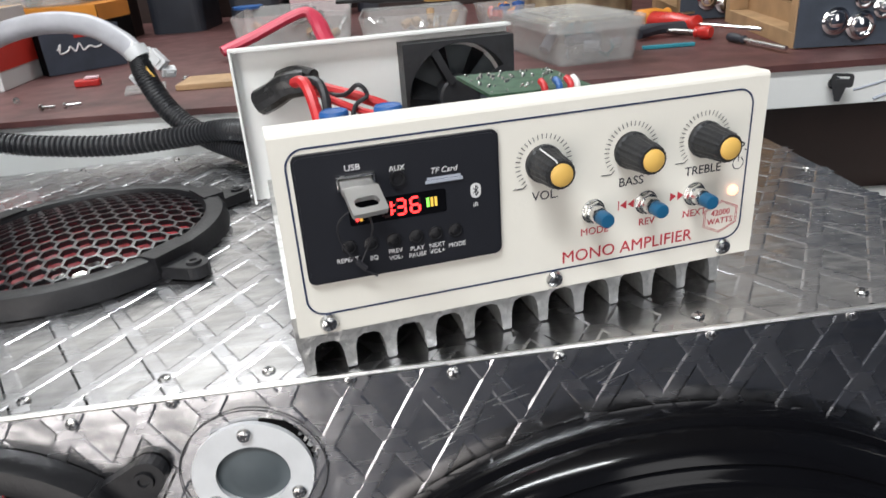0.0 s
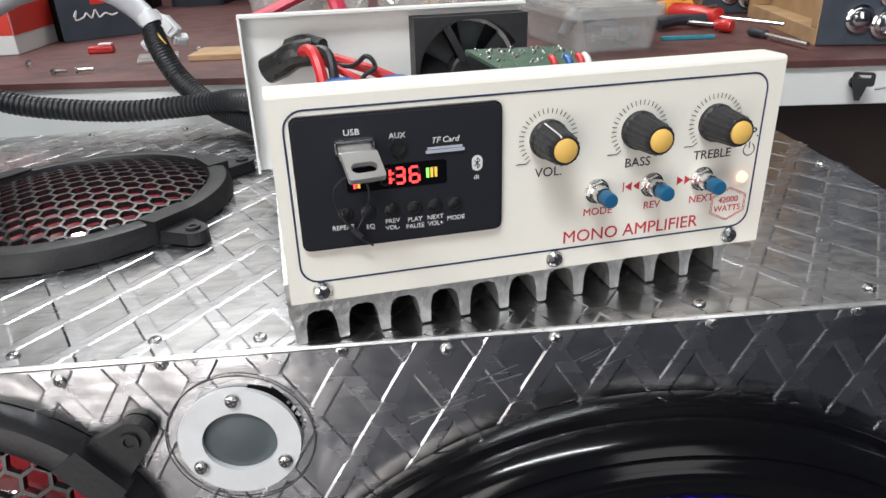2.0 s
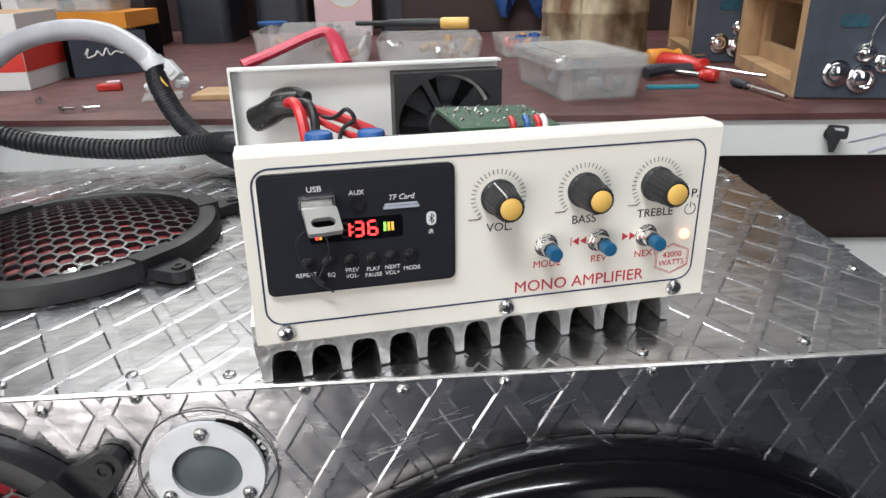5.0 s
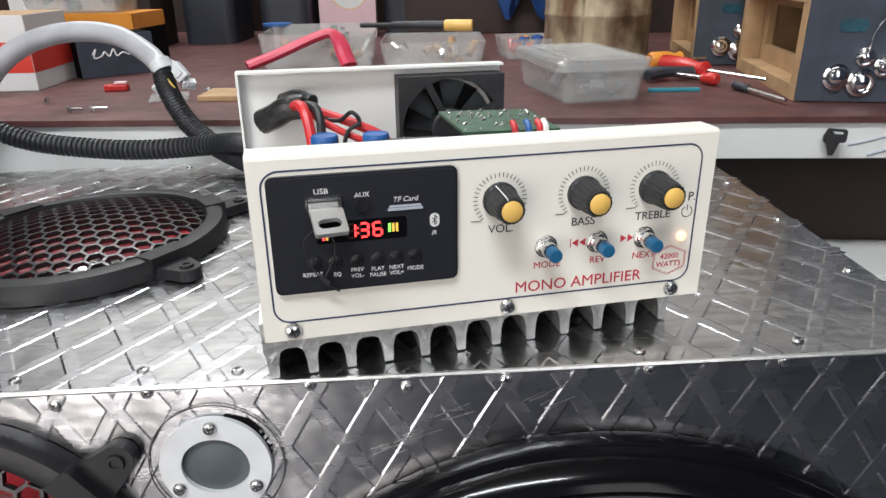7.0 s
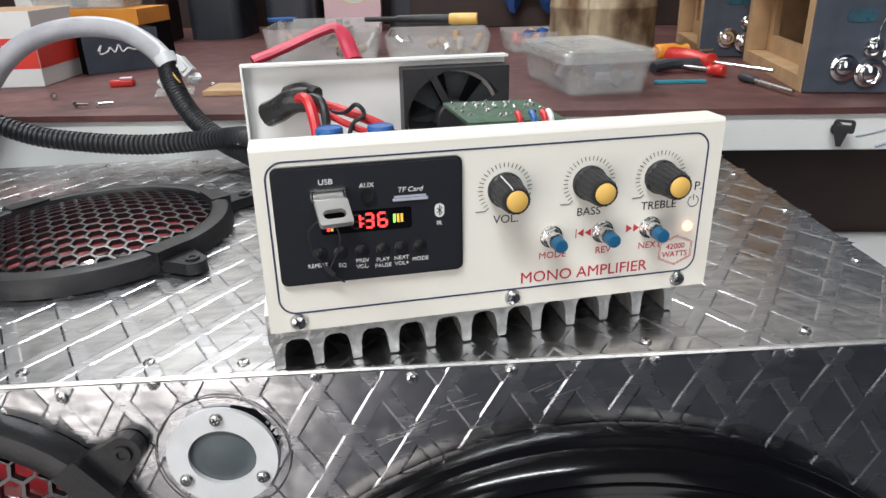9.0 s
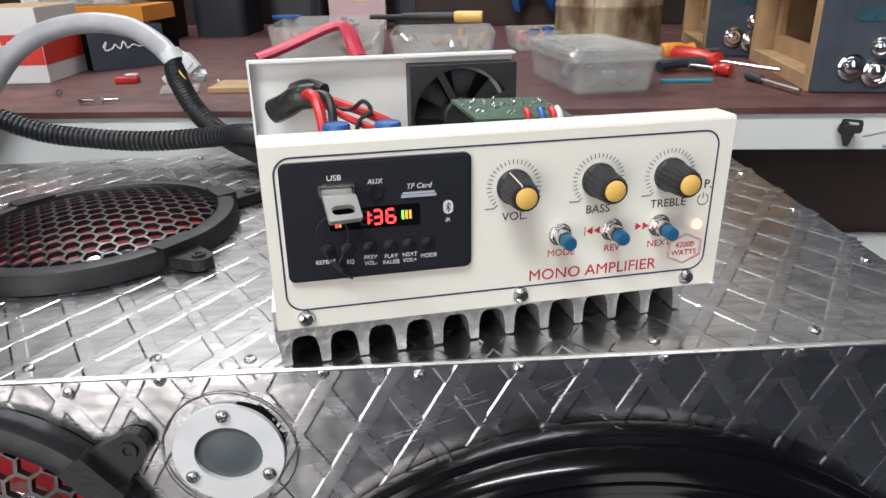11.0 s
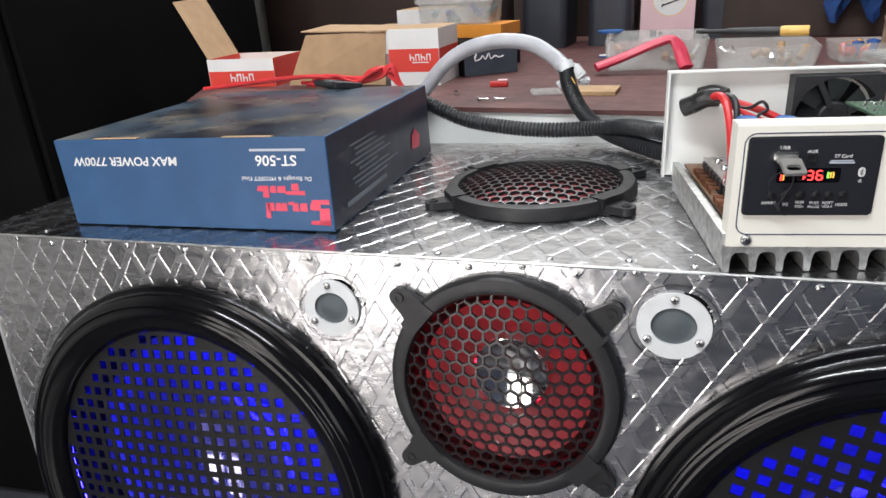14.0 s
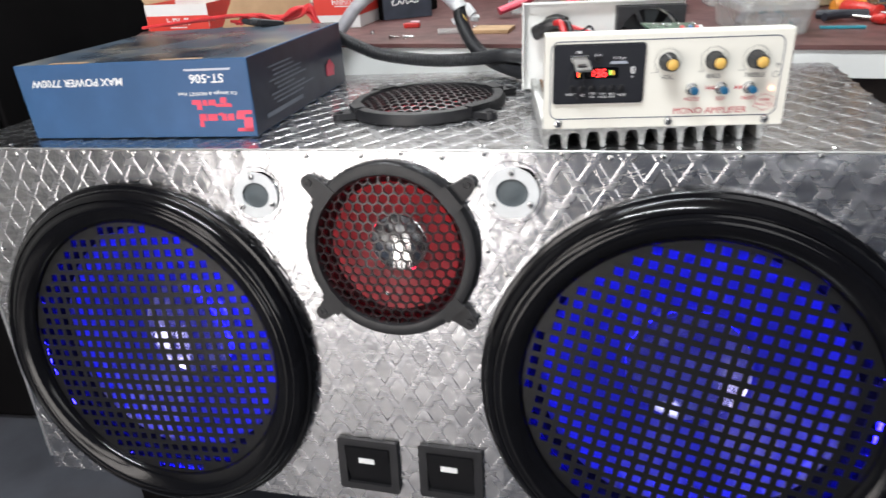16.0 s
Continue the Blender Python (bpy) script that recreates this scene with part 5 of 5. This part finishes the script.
# black carton with a script mark
r = carton_box("black_carton", BEN @ pose(-0.514, 0.264, 0, 0, 0, 45), 0.102, 0.110, 0.056, [SLATE, DEEPBLACK, DEEPBLACK], "small black carton with pale script mark on the bench")
bm = bmesh.new()
tube(bm, [(0.018, -0.0006, 0.030), (0.023, -0.0006, 0.037), (0.020, -0.0006, 0.026), (0.030, -0.0006, 0.028), (0.034, -0.0006, 0.033), (0.040, -0.0006, 0.027), (0.046, -0.0006, 0.036), (0.050, -0.0006, 0.027), (0.058, -0.0006, 0.031), (0.066, -0.0006, 0.028), (0.074, -0.0006, 0.030)], 0.0012, 5, 60)
bp(r, "script_mark", bm, WHITEINK)
bm = bmesh.new(); box(bm, 0.042, 0.060, -0.0008, -0.0002, 0.043, 0.049)
bp(r, "red_mark", bm, CARDRED)
# orange-topped carton behind
r = carton_box("orange_carton", BEN @ pose(-0.640, 0.372, 0, 0, 0, -2), 0.160, 0.10, 0.078, [DEEPBLACK, DEEPBLACK, CARDORANGE], "black carton with orange band on the bench")
band(r, 0.160, 0.10, 0.078, 0.056, 0.078, CARDORANGE)
# clear tub on top of it
def tub(name, m, w, d, h, mt, label, lid=True, fill=()):
    r = root(name, m, label, "storage box")
    bm = bmesh.new()
    k = 0.006
    o0, o1 = rounded(k, w - k, k, d - k, 0.008), rounded(0, w, 0, d, 0.010)
    i0, i1 = rounded(k + 0.002, w - k - 0.002, k + 0.002, d - k - 0.002, 0.007), rounded(0.002, w - 0.002, 0.002, d - 0.002, 0.009)
    n = len(o0)
    L4 = [[bm.verts.new((x, y, z)) for x, y in o] for o, z in ((o0, 0), (o1, h), (i1, h), (i0, 0.002))]
    for a, b in zip(L4, L4[1:]):
        for i in range(n):
            bm.faces.new((a[i], a[(i + 1) % n], b[(i + 1) % n], b[i]))
    bm.faces.new(L4[0][::-1]); bm.faces.new(L4[3])
    bp(r, "tub", bm, mt)
    if lid:
        bm = bmesh.new()
        prism(bm, rounded(-0.003, w + 0.003, -0.003, d + 0.003, 0.011), h + 0.0005, h + 0.004)
        frame_ring(bm, rounded(-0.003, w + 0.003, -0.003, d + 0.003, 0.011), rounded(-0.001, w + 0.001, -0.001, d + 0.001, 0.010), h - 0.007, h + 0.0005)
        prism(bm, rounded(0.012, w - 0.012, 0.012, d - 0.012, 0.008), h + 0.004, h + 0.006)
        bp(r, "lid", bm, mt)
    rg = random.Random(len(label))
    for j, (mtl, cnt) in enumerate(fill):
        bm = bmesh.new()
        for _ in range(cnt):
            x, y = rg.uniform(0.018, w - 0.018), rg.uniform(0.018, d - 0.018)
            q = pose(x, y, rg.uniform(0.004, h * 0.45), rg.uniform(0, 90), rg.uniform(0, 90), rg.uniform(0, 180))
            cyl(bm, q, 0.006, 0.006, rg.uniform(0.01, 0.025), 8)
        tagged(bp(r, "contents", bm, mtl), kind="stuff")
    return r


tub("clear_tub", BEN @ pose(-0.655, 0.380, 0.0786, 0, 0, 2), 0.150, 0.085, 0.045, HAZY, "clear tub with bottle caps standing on a carton", True, ((TEAL, 5), (BLUECLOTH, 4)))
tub("clear_box", BEN @ pose(0.104, 0.060, 0, 0, 0, 14), 0.098, 0.155, 0.040, HAZY, "clear plastic storage box with closed lid on the bench", True, ((GREYINK, 8), (TEAL, 3), (STEEL, 6)))
tub("parts_tray", BEN @ pose(-0.292, 0.335, 0, 0, 0, 6), 0.165, 0.20, 0.048, HAZY, "hazy plastic tray full of odd parts", False, ((STEEL, 10), (CARD, 5)))
tub("parts_tray", BEN @ pose(-0.118, 0.330, 0, 0, 0, 3), 0.150, 0.16, 0.036, HAZY, "hazy plastic tray full of odd parts", False, ((CARD, 8), (STEEL, 6)))
tub("parts_tray", BEN @ pose(0.060, 0.420, 0, 0, 0, 8), 0.085, 0.10, 0.030, HAZY, "small hazy tray with coloured connectors", False, ((CARDORANGE, 8), (BLUECLOTH, 8), (TOOLRED, 8)))

# rusty tin
r = root("tin_can", BEN @ pose(0.205, 0.470, 0), "rusty cream tin can standing on the bench", "can")
bm = bmesh.new(); lathe(bm, Matrix(), [(0.0796, 0.150), (0.0822, 0.151), (0.0826, 0.154), (0.0805, 0.1565), (0.0770, 0.154), (0.0765, 0.1495)], 64)
bp(r, "rim", bm, RUST, "rolled rusty rim", True)
bm = bmesh.new(); box(bm, -0.0022, 0.0022, -0.0812, -0.0796, 0.008, 0.149, 0.0004)
bp(r, "side_seam", bm, RUST, "", m=pose(0, 0, 0, 0, 0, -24))
bm = bmesh.new(); lathe(bm, Matrix(), [(0, 0.001), (0.080, 0.001), (0.082, 0.003), (0.0805, 0.006), (0.080, 0.06), (0.0812, 0.062), (0.0812, 0.066), (0.080, 0.068), (0.0795, 0.1495), (0, 0.1495)], 64)
bp(r, "can", bm, RUST, "", True)


def small_cabinet(m, w, d, h, label):
    """An unfinished little loudspeaker box: plywood frame open to its side, slate front with terminals."""
    r = root("speaker_box", m, label, "speaker box", "unfinished speaker boxes")
    t = 0.016
    bm = bmesh.new()
    for x0, x1, y0, y1, z0, z1 in ((0, w, 0.003, d, 0, t), (0, w, 0.003, d, h - t, h), (0, w, 0.003, 0.003 + t, t, h - t), (0, w, d - t, d, t, h - t)):
        box(bm, x0, x1, y0, y1, z0, z1, 0.0008)
    bp(r, "frame", bm, PLY, "raw plywood frame")
    bm = bmesh.new(); frame_ring(bm, [(0.02, t), (d - 0.02, t), (d - 0.02, h - t), (0.02, h - t)], [(0.045, t + 0.02), (d - 0.04, t + 0.02), (d - 0.04, h - t - 0.010), (0.045, h - t - 0.010)], 0, 0.008, Matrix(((0, 0, 1, 0.022), (1, 0, 0, 0), (0, 1, 0, 0), (0, 0, 0, 1))))
    bp(r, "inner_board", bm, PLY)
    bm = bmesh.new(); box(bm, w - 0.012, w - 0.002, 0.02, d - 0.02, t, h - t)
    bp(r, "back_board", bm, MAROON)
    bm = bmesh.new(); box(bm, 0.001, w + 0.001, -0.001, 0.0025, 0.001, h + 0.001, 0.0006)
    bp(r, "front_board", bm, SLATE, "dark slate covered front")
    for x, z, rr in ((0.036, 0.026, 0.0132), (0.060, 0.021, 0.0140), (0.060, 0.046, 0.0095), (0.080, 0.037, 0.0110)):
        bm = bmesh.new()
        lathe(bm, pose(x, -0.001, z, 90, 0, 0), [(rr, 0), (rr, 0.003), (rr * 0.82, 0.004), (rr * 0.66, 0.002), (rr * 0.5, 0.002), (rr * 0.45, 0.007), (rr * 0.2, 0.008), (0, 0.008)], 24)
        bp(r, "terminal", bm, CHROME, "chrome ring terminal", True)
    bm = bmesh.new(); prism(bm, rounded(-0.013, 0.013, -0.006, 0.006, 0.004), 0, 0.0012, pose(0.044, -0.001, h - 0.036, 90, 0, 0))
    bp(r, "sticker", bm, DULLTEAL, "small blue-green sticker")
    bm = bmesh.new(); tube(bm, [(0.066, -0.004, h - 0.002), (0.072, -0.007, h - 0.02), (0.062, -0.007, 0.070), (0.061, -0.006, 0.052)], 0.0009, 5, 18)
    bp(r, "bare_wire", bm, STEEL)
    return r


small_cabinet(BEN @ pose(0.345, 0.070, 0, 0, 0, -6), 0.21, 0.245, 0.112, "unfinished plywood speaker box with slate front and chrome terminals")
small_cabinet(BEN @ pose(0.322, 0.352, 0, 0, 0, -6), 0.19, 0.20, 0.112, "unfinished plywood speaker box with slate front at the back")
small_cabinet(BEN @ pose(0.352, 0.085, 0.1135, 0, 0, -3), 0.21, 0.225, 0.112, "unfinished plywood speaker box stacked on another")
small_cabinet(BEN @ pose(0.330, 0.362, 0.1135, 0, 0, -4), 0.19, 0.19, 0.112, "unfinished plywood speaker box stacked on another")


def screwdriver(m, l, hr, hl, mt, label):
    r = root("screwdriver", m, label, "screwdriver")
    q = pose(0, 0, hr * 1.05, 0, 90, 0)
    bm = bmesh.new(); lathe(bm, q, [(0, 0), (hr * 0.8, 0), (hr, 0.003), (hr, hl * 0.55), (hr * 0.72, hl * 0.8), (hr * 0.9, hl * 0.95), (hr * 0.5, hl), (0, hl)], 14)
    bp(r, "handle", bm, mt, "", True)
    bm = bmesh.new(); cyl(bm, q @ pose(0, 0, hl), 0.0024, 0.0024, l - hl, 10)
    bp(r, "shaft", bm, STEEL)
    return r


# tools and bits lying about
y0 = BEN @ pose(0.012, 0.362, 0.0485, 0, 0, 172)
r = root("soldering_iron", y0, "soldering iron with yellow handle lying across the trays", "soldering iron")
bm = bmesh.new(); lathe(bm, pose(0, 0, 0.008, 0, 90, 0), [(0, 0), (0.0075, 0.0), (0.008, 0.002), (0.008, 0.036), (0.007, 0.040), (0, 0.040)], 16)
bp(r, "handle", bm, YELLOW, "yellow handle", True)
bm = bmesh.new(); lathe(bm, pose(0.040, 0, 0.008, 0, 90, 0), [(0, 0), (0.006, 0), (0.0065, 0.02), (0.0055, 0.075), (0.0035, 0.080), (0.0035, 0.125), (0, 0.126)], 14)
bp(r, "shaft", bm, RUBBER, "", True)
r = root("plastic_strap", BEN @ pose(-0.235, 0.300, 0), "pinkish red plastic strap folded over the trays", "strap")
bm = bmesh.new()
tube(bm, [(-0.06, -0.010, 0.012), (-0.02, 0.01, 0.026), (0.03, 0.025, 0.046), (0.052, 0.028, 0.050), (0.064, 0.022, 0.038), (0.072, 0.012, 0.020), (0.078, 0.005, 0.010)], 0.0125, 10, 40, flat=0.55)
bp(r, "strap", bm, PINKRED)
screwdriver(BEN @ pose(0.262, 0.275, 0, 0, 0, -60), 0.16, 0.012, 0.075, TOOLRED, "red-handled screwdriver lying on the bench")
screwdriver(BEN @ pose(0.312, 0.150, 0, 0, 0, -80), 0.10, 0.005, 0.030, CHARCOAL, "small dark screwdriver lying on the bench")
screwdriver(BEN @ pose(0.300, 0.172, 0, 0, 0, 130), 0.11, 0.0075, 0.020, TOOLRED, "small red-tipped screwdriver lying on the bench")
screwdriver(BEN @ pose(0.250, 0.300, 0, 0, 0, 20), 0.09, 0.012, 0.050, CARDORANGE, "orange-handled screwdriver lying on the bench")
r = root("pliers", BEN @ pose(0.225, 0.200, 0, 0, 0, 10), "dark pliers lying on the bench", "pliers")
bm = bmesh.new()
tube(bm, [(0, 0, 0.008), (0.03, 0.012, 0.010), (0.06, 0.010, 0.010), (0.075, 0.004, 0.008)], 0.0065, 8, 20)
tube(bm, [(0, 0.034, 0.008), (0.03, 0.016, 0.010), (0.06, 0.010, 0.010), (0.075, 0.012, 0.008)], 0.0065, 8, 20)
bp(r, "body", bm, CHARCOAL)
r = root("teal_stick", BEN @ pose(0.212, 0.137, 0, 0, 0, 2), "thin teal plastic stick on the bench", "stick")
bm = bmesh.new(); box(bm, 0, 0.058, -0.003, 0.003, 0.0, 0.004, 0.001)
bp(r, "stick", bm, TEAL)
r = root("red_lamp_part", BEN @ pose(-0.420, 0.170, 0, 0, 0, 10), "small red plastic lamp part on the bench", "part")
bm = bmesh.new(); box(bm, -0.014, 0.014, -0.006, 0.006, 0, 0.008, 0.002)
bp(r, "body", bm, TOOLRED)
bm = bmesh.new(); box(bm, -0.002, 0.013, -0.004, 0.004, 0.0082, 0.011, 0.001)
bp(r, "tip", bm, PINK)
for u, v in ((-0.405, 0.038), (-0.382, 0.040), (-0.30, 0.150), (-0.46, 0.09)):
    r = root("loose_screw", BEN @ pose(u, v, 0, 0, 0, u * 900), "loose steel screw lying on the bench", "screw", "loose screws")
    bm = bmesh.new(); cyl(bm, pose(0, 0, 0.0035, 0, 90, 0), 0.0016, 0.0014, 0.014, 8); lathe(bm, pose(0, 0, 0.0035, 0, -90, 0), [(0.0034, 0), (0.003, 0.002), (0, 0.003)], 10)
    bp(r, "screw", bm, STEEL)
r = root("wood_offcut", BEN @ pose(-0.292, 0.094, 0, 0, 0, 2), "small pale plywood offcut on the bench", "wood")
bm = bmesh.new(); box(bm, 0, 0.062, 0, 0.055, 0, 0.006, 0.0008)
bp(r, "board", bm, PLY)
r = root("plastic_plate", BEN @ pose(-0.350, 0.075, 0, 0, 0, 20), "hazy plastic plate under the cable joint", "plate")
bm = bmesh.new(); box(bm, 0.010, 0.052, 0.004, 0.052, 0, 0.004, 0.0015)
bp(r, "plate", bm, HAZY)
r = root("wire_spool", BEN @ pose(-0.318, 0.545, 0), "blue and white wire spool on the bench", "spool")
bm = bmesh.new(); lathe(bm, Matrix(), [(0, 0), (0.022, 0), (0.022, 0.003), (0.008, 0.004), (0.008, 0.044), (0.024, 0.045), (0.025, 0.049), (0, 0.050)], 28)
for f in bm.faces:
    f.material_index = 1 if f.calc_center_median().z > 0.0443 or f.calc_center_median().z < 0.0035 else 0
bp(r, "spool", bm, [WHITE, BLUECAN])
# pink screw carton and dark bins at the back
r = carton_box("screw_carton", BEN @ pose(-0.300, 0.800, 0, 0, 0, 6), 0.115, 0.09, 0.165, [PINK, PINK, PINK], "pink carton with a round picture of screws")
bm = bmesh.new()
prism(bm, [(0.036 * math.cos(radians(10 * k)), 0.036 * math.sin(radians(10 * k))) for k in range(36)], 0.0002, 0.0006, pose(0.062, 0, 0.092, 90, 0, 0))
bp(r, "round_picture", bm, CARDWHITE)
bm = bmesh.new()
frame_ring(bm, [(0.0375 * math.cos(radians(10 * k)), 0.0375 * math.sin(radians(10 * k))) for k in range(36)], [(0.036 * math.cos(radians(10 * k)), 0.036 * math.sin(radians(10 * k))) for k in range(36)], 0.0002, 0.0008, pose(0.062, 0, 0.092, 90, 0, 0))
bp(r, "picture_border", bm, YELLOW)
bm = bmesh.new()
for k in range(3):
    tube(bm, [(0.046, -0.0012, 0.078 + 0.014 * k), (0.084, -0.0012, 0.090 + 0.014 * k)], 0.0018, 6, 4)
    lathe(bm, pose(0.046, -0.0012, 0.078 + 0.014 * k, 0, -72, 0), [(0.004, -0.001), (0.004, 0.001), (0, 0.002)], 10)
bp(r, "printed_screws", bm, CHARCOAL)
bm = bmesh.new(); box(bm, 0.022, 0.036, -0.0008, -0.0002, 0.012, 0.026); box(bm, 0.040, 0.050, -0.0008, -0.0002, 0.016, 0.022)
bp(r, "printed_letters", bm, INK)
for u, v, w, d, h in ((-0.545, 0.70, 0.10, 0.16, 0.26), (-0.405, 0.74, 0.095, 0.15, 0.24), (-0.175, 0.86, 0.17, 0.10, 0.22)):
    r = root("dark_bin", BEN @ pose(u, v, 0, 0, 0, 3), "charcoal plastic bin at the back of the bench", "bin", "bins at the back")
    bm = bmesh.new()
    prism(bm, rounded(0, w, 0, d, 0.02), 0, h)
    frame_ring(bm, rounded(-0.004, w + 0.004, -0.004, d + 0.004, 0.022), rounded(-0.0005, w + 0.0005, -0.0005, d + 0.0005, 0.02), h - 0.014, h + 0.003)
    bp(r, "bin", bm, CHARCOAL)
for u, v, w, d, h, mt in ((-0.78, 0.55, 0.16, 0.14, 0.10, CARDWHITE), (-0.90, 0.62, 0.12, 0.14, 0.06, CARDWHITE), (-0.66, 0.60, 0.10, 0.14, 0.14, DARKWOOD)):
    carton_box("old_carton", BEN @ pose(u, v, 0, 0, 0, 7), w, d, h, [mt, mt, CARD], "old pale carton stacked at the back of the bench")
r = root("blue_cloth", BEN @ pose(0.12, 0.83, 0.0), "crumpled blue cloth hanging at the back", "cloth")
bm = bmesh.new()
rows = []
for i in range(13):
    rows.append([bm.verts.new((0.10 * (j / 9 - 0.5) + 0.008 * math.sin(i), 0.012 * math.sin(1.9 * j + 0.7 * i) - 0.01, 0.235 - 0.015 * i * (1 + 0.15 * math.sin(j)))) for j in range(10)])
for a, b in zip(rows, rows[1:]):
    for j in range(9):
        bm.faces.new((a[j], a[j + 1], b[j + 1], b[j]))
bmesh.ops.solidify(bm, geom=list(bm.faces), thickness=0.002)
bp(r, "cloth", bm, BLUECLOTH, "", True)

# ---------------------------------------------------------------- cables between bench, carton and amplifier
r = root("corrugated_conduit", pose(-0.3, 0.35, T), "black corrugated cable conduit lying along the back", "conduit")
I3 = Matrix.Translation((-0.3, 0.35, T)).inverted()


def wp(par, name, pts, rad, mt, inv, **kw):
    lab = kw.pop("label", "")
    bm = bmesh.new(); tube(bm, [inv @ Vector(p) for p in pts], rad, **kw)
    return bp(par, name, bm, mt, lab, True)


wp(r, "conduit", ((-0.455, 0.348, 0.788), (-0.425, 0.350, 0.773), (-0.383, 0.352, 0.754), (-0.335, 0.352, 0.745), (-0.285, 0.350, 0.741), (-0.235, 0.345, 0.743), (-0.195, 0.330, 0.748), (-0.160, 0.290, 0.752), (-0.125, 0.240, 0.754), (-0.095, 0.203, 0.756)), 0.0078, CONDUIT, I3, n=14, ribs=100, depth=0.0013)
r = root("black_sleeve", pose(-0.25, 0.37, T), "black ribbed sleeve rising from behind the amplifier to the joint", "conduit")
I4 = Matrix.Translation((-0.25, 0.37, T)).inverted()
wp(r, "sleeve", ((-0.110, 0.225, 0.736), (-0.150, 0.275, 0.733), (-0.190, 0.330, 0.732), (-0.222, 0.358, 0.740), (-0.247, 0.370, 0.760), (-0.262, 0.378, 0.788), (-0.266, 0.385, 0.808)), 0.0088, CONDUIT, I4, n=14, ribs=74, depth=0.0006)
wp(r, "tape_strip", ((-0.264, 0.383, 0.804), (-0.268, 0.386, 0.812)), 0.0098, RINGWHITE, I4, n=12, count=4, label="pale worn tape end")
r = root("grey_sleeve", pose(-0.36, 0.42, 0.75), "pale grey cable sleeve arching over the bench", "cable")
I5 = Matrix.Translation((-0.36, 0.42, 0.75)).inverted()
wp(r, "sleeve", ((-0.495, 0.410, 0.752), (-0.462, 0.415, 0.778), (-0.430, 0.420, 0.812), (-0.397, 0.424, 0.831), (-0.355, 0.425, 0.838), (-0.315, 0.420, 0.833), (-0.286, 0.408, 0.818), (-0.270, 0.394, 0.806)), 0.0094, GREYSLEEVE, I5, n=14, count=60)
r = root("cable_joint", pose(-0.262, 0.39, 0.80), "white plastic connector joining the cable sleeves", "connector")
for x, y, z, a, b, s in ((-0.004, 0, 0.008, 20, 30, 0.009), (0.010, -0.004, 0.002, -15, 50, 0.008), (0.016, -0.002, -0.009, 35, 10, 0.006), (-0.009, -0.006, -0.010, 10, -30, 0.006)):
    bm = bmesh.new(); box(bm, -s, s, -s * 0.6, s * 0.6, -s * 0.7, s * 0.7, 0.001); box(bm, -s * 0.5, s * 0.5, -s * 0.8, -s * 0.6, -s * 0.4, s * 0.4)
    bp(r, "connector_block", bm, RINGWHITE, "", m=pose(x, y, z, a, b, a))
for mt, dx in ((YELLOW, -0.006), (RUBBER, -0.002), (YELLOW, 0.004)):
    bm = bmesh.new(); tube(bm, [(dx - 0.004, -0.010, 0.004), (dx, -0.016, -0.004), (dx + 0.004, -0.015, -0.012), (dx + 0.002, -0.010, -0.020)], 0.0011, 6, 14)
    bp(r, "joint_lead", bm, mt, "thin lead at the connector")
r = root("red_lead_bundle", pose(-0.5, 0.33, 0.80), "bundle of red leads with black clips lying over the carton", "wires")
I6 = Matrix.Translation((-0.5, 0.33, 0.80)).inverted()
rng = random.Random(21)
for k in range(7):
    j = [rng.uniform(-0.006, 0.006) for _ in range(8)]
    wp(r, "lead", ((-0.440, 0.346, 0.781 + j[0] * 0.4), (-0.462, 0.350 + j[1] * 0.5, 0.796 + j[0]), (-0.477 + j[2], 0.352 + j[1], 0.818 + j[3]), (-0.492 + j[4], 0.345 + j[5], 0.815 + j[6]), (-0.520 + j[1], 0.335 + j[2], 0.806 + j[7]),
                   (-0.540 - 0.006 * k, 0.330 + j[3], 0.812 + j[5]), (-0.560 - (0.008 if k < 5 else 0.03) * k, 0.335 + j[0], 0.806 + j[6] * 0.5)), 0.0024, REDWIRE, I6, n=7, count=36)
for x, y, z, a in ((-0.535, 0.325, 0.806, 20), (-0.555, 0.330, 0.806, -15), (-0.520, 0.318, 0.805, 50)):
    bm = bmesh.new(); box(bm, -0.018, 0.018, -0.006, 0.006, -0.004, 0.004, 0.002)
    bp(r, "clip", bm, RUBBER, "black plastic clip", m=pose(x + 0.5, y - 0.33, z - 0.80, 0, 10, a))
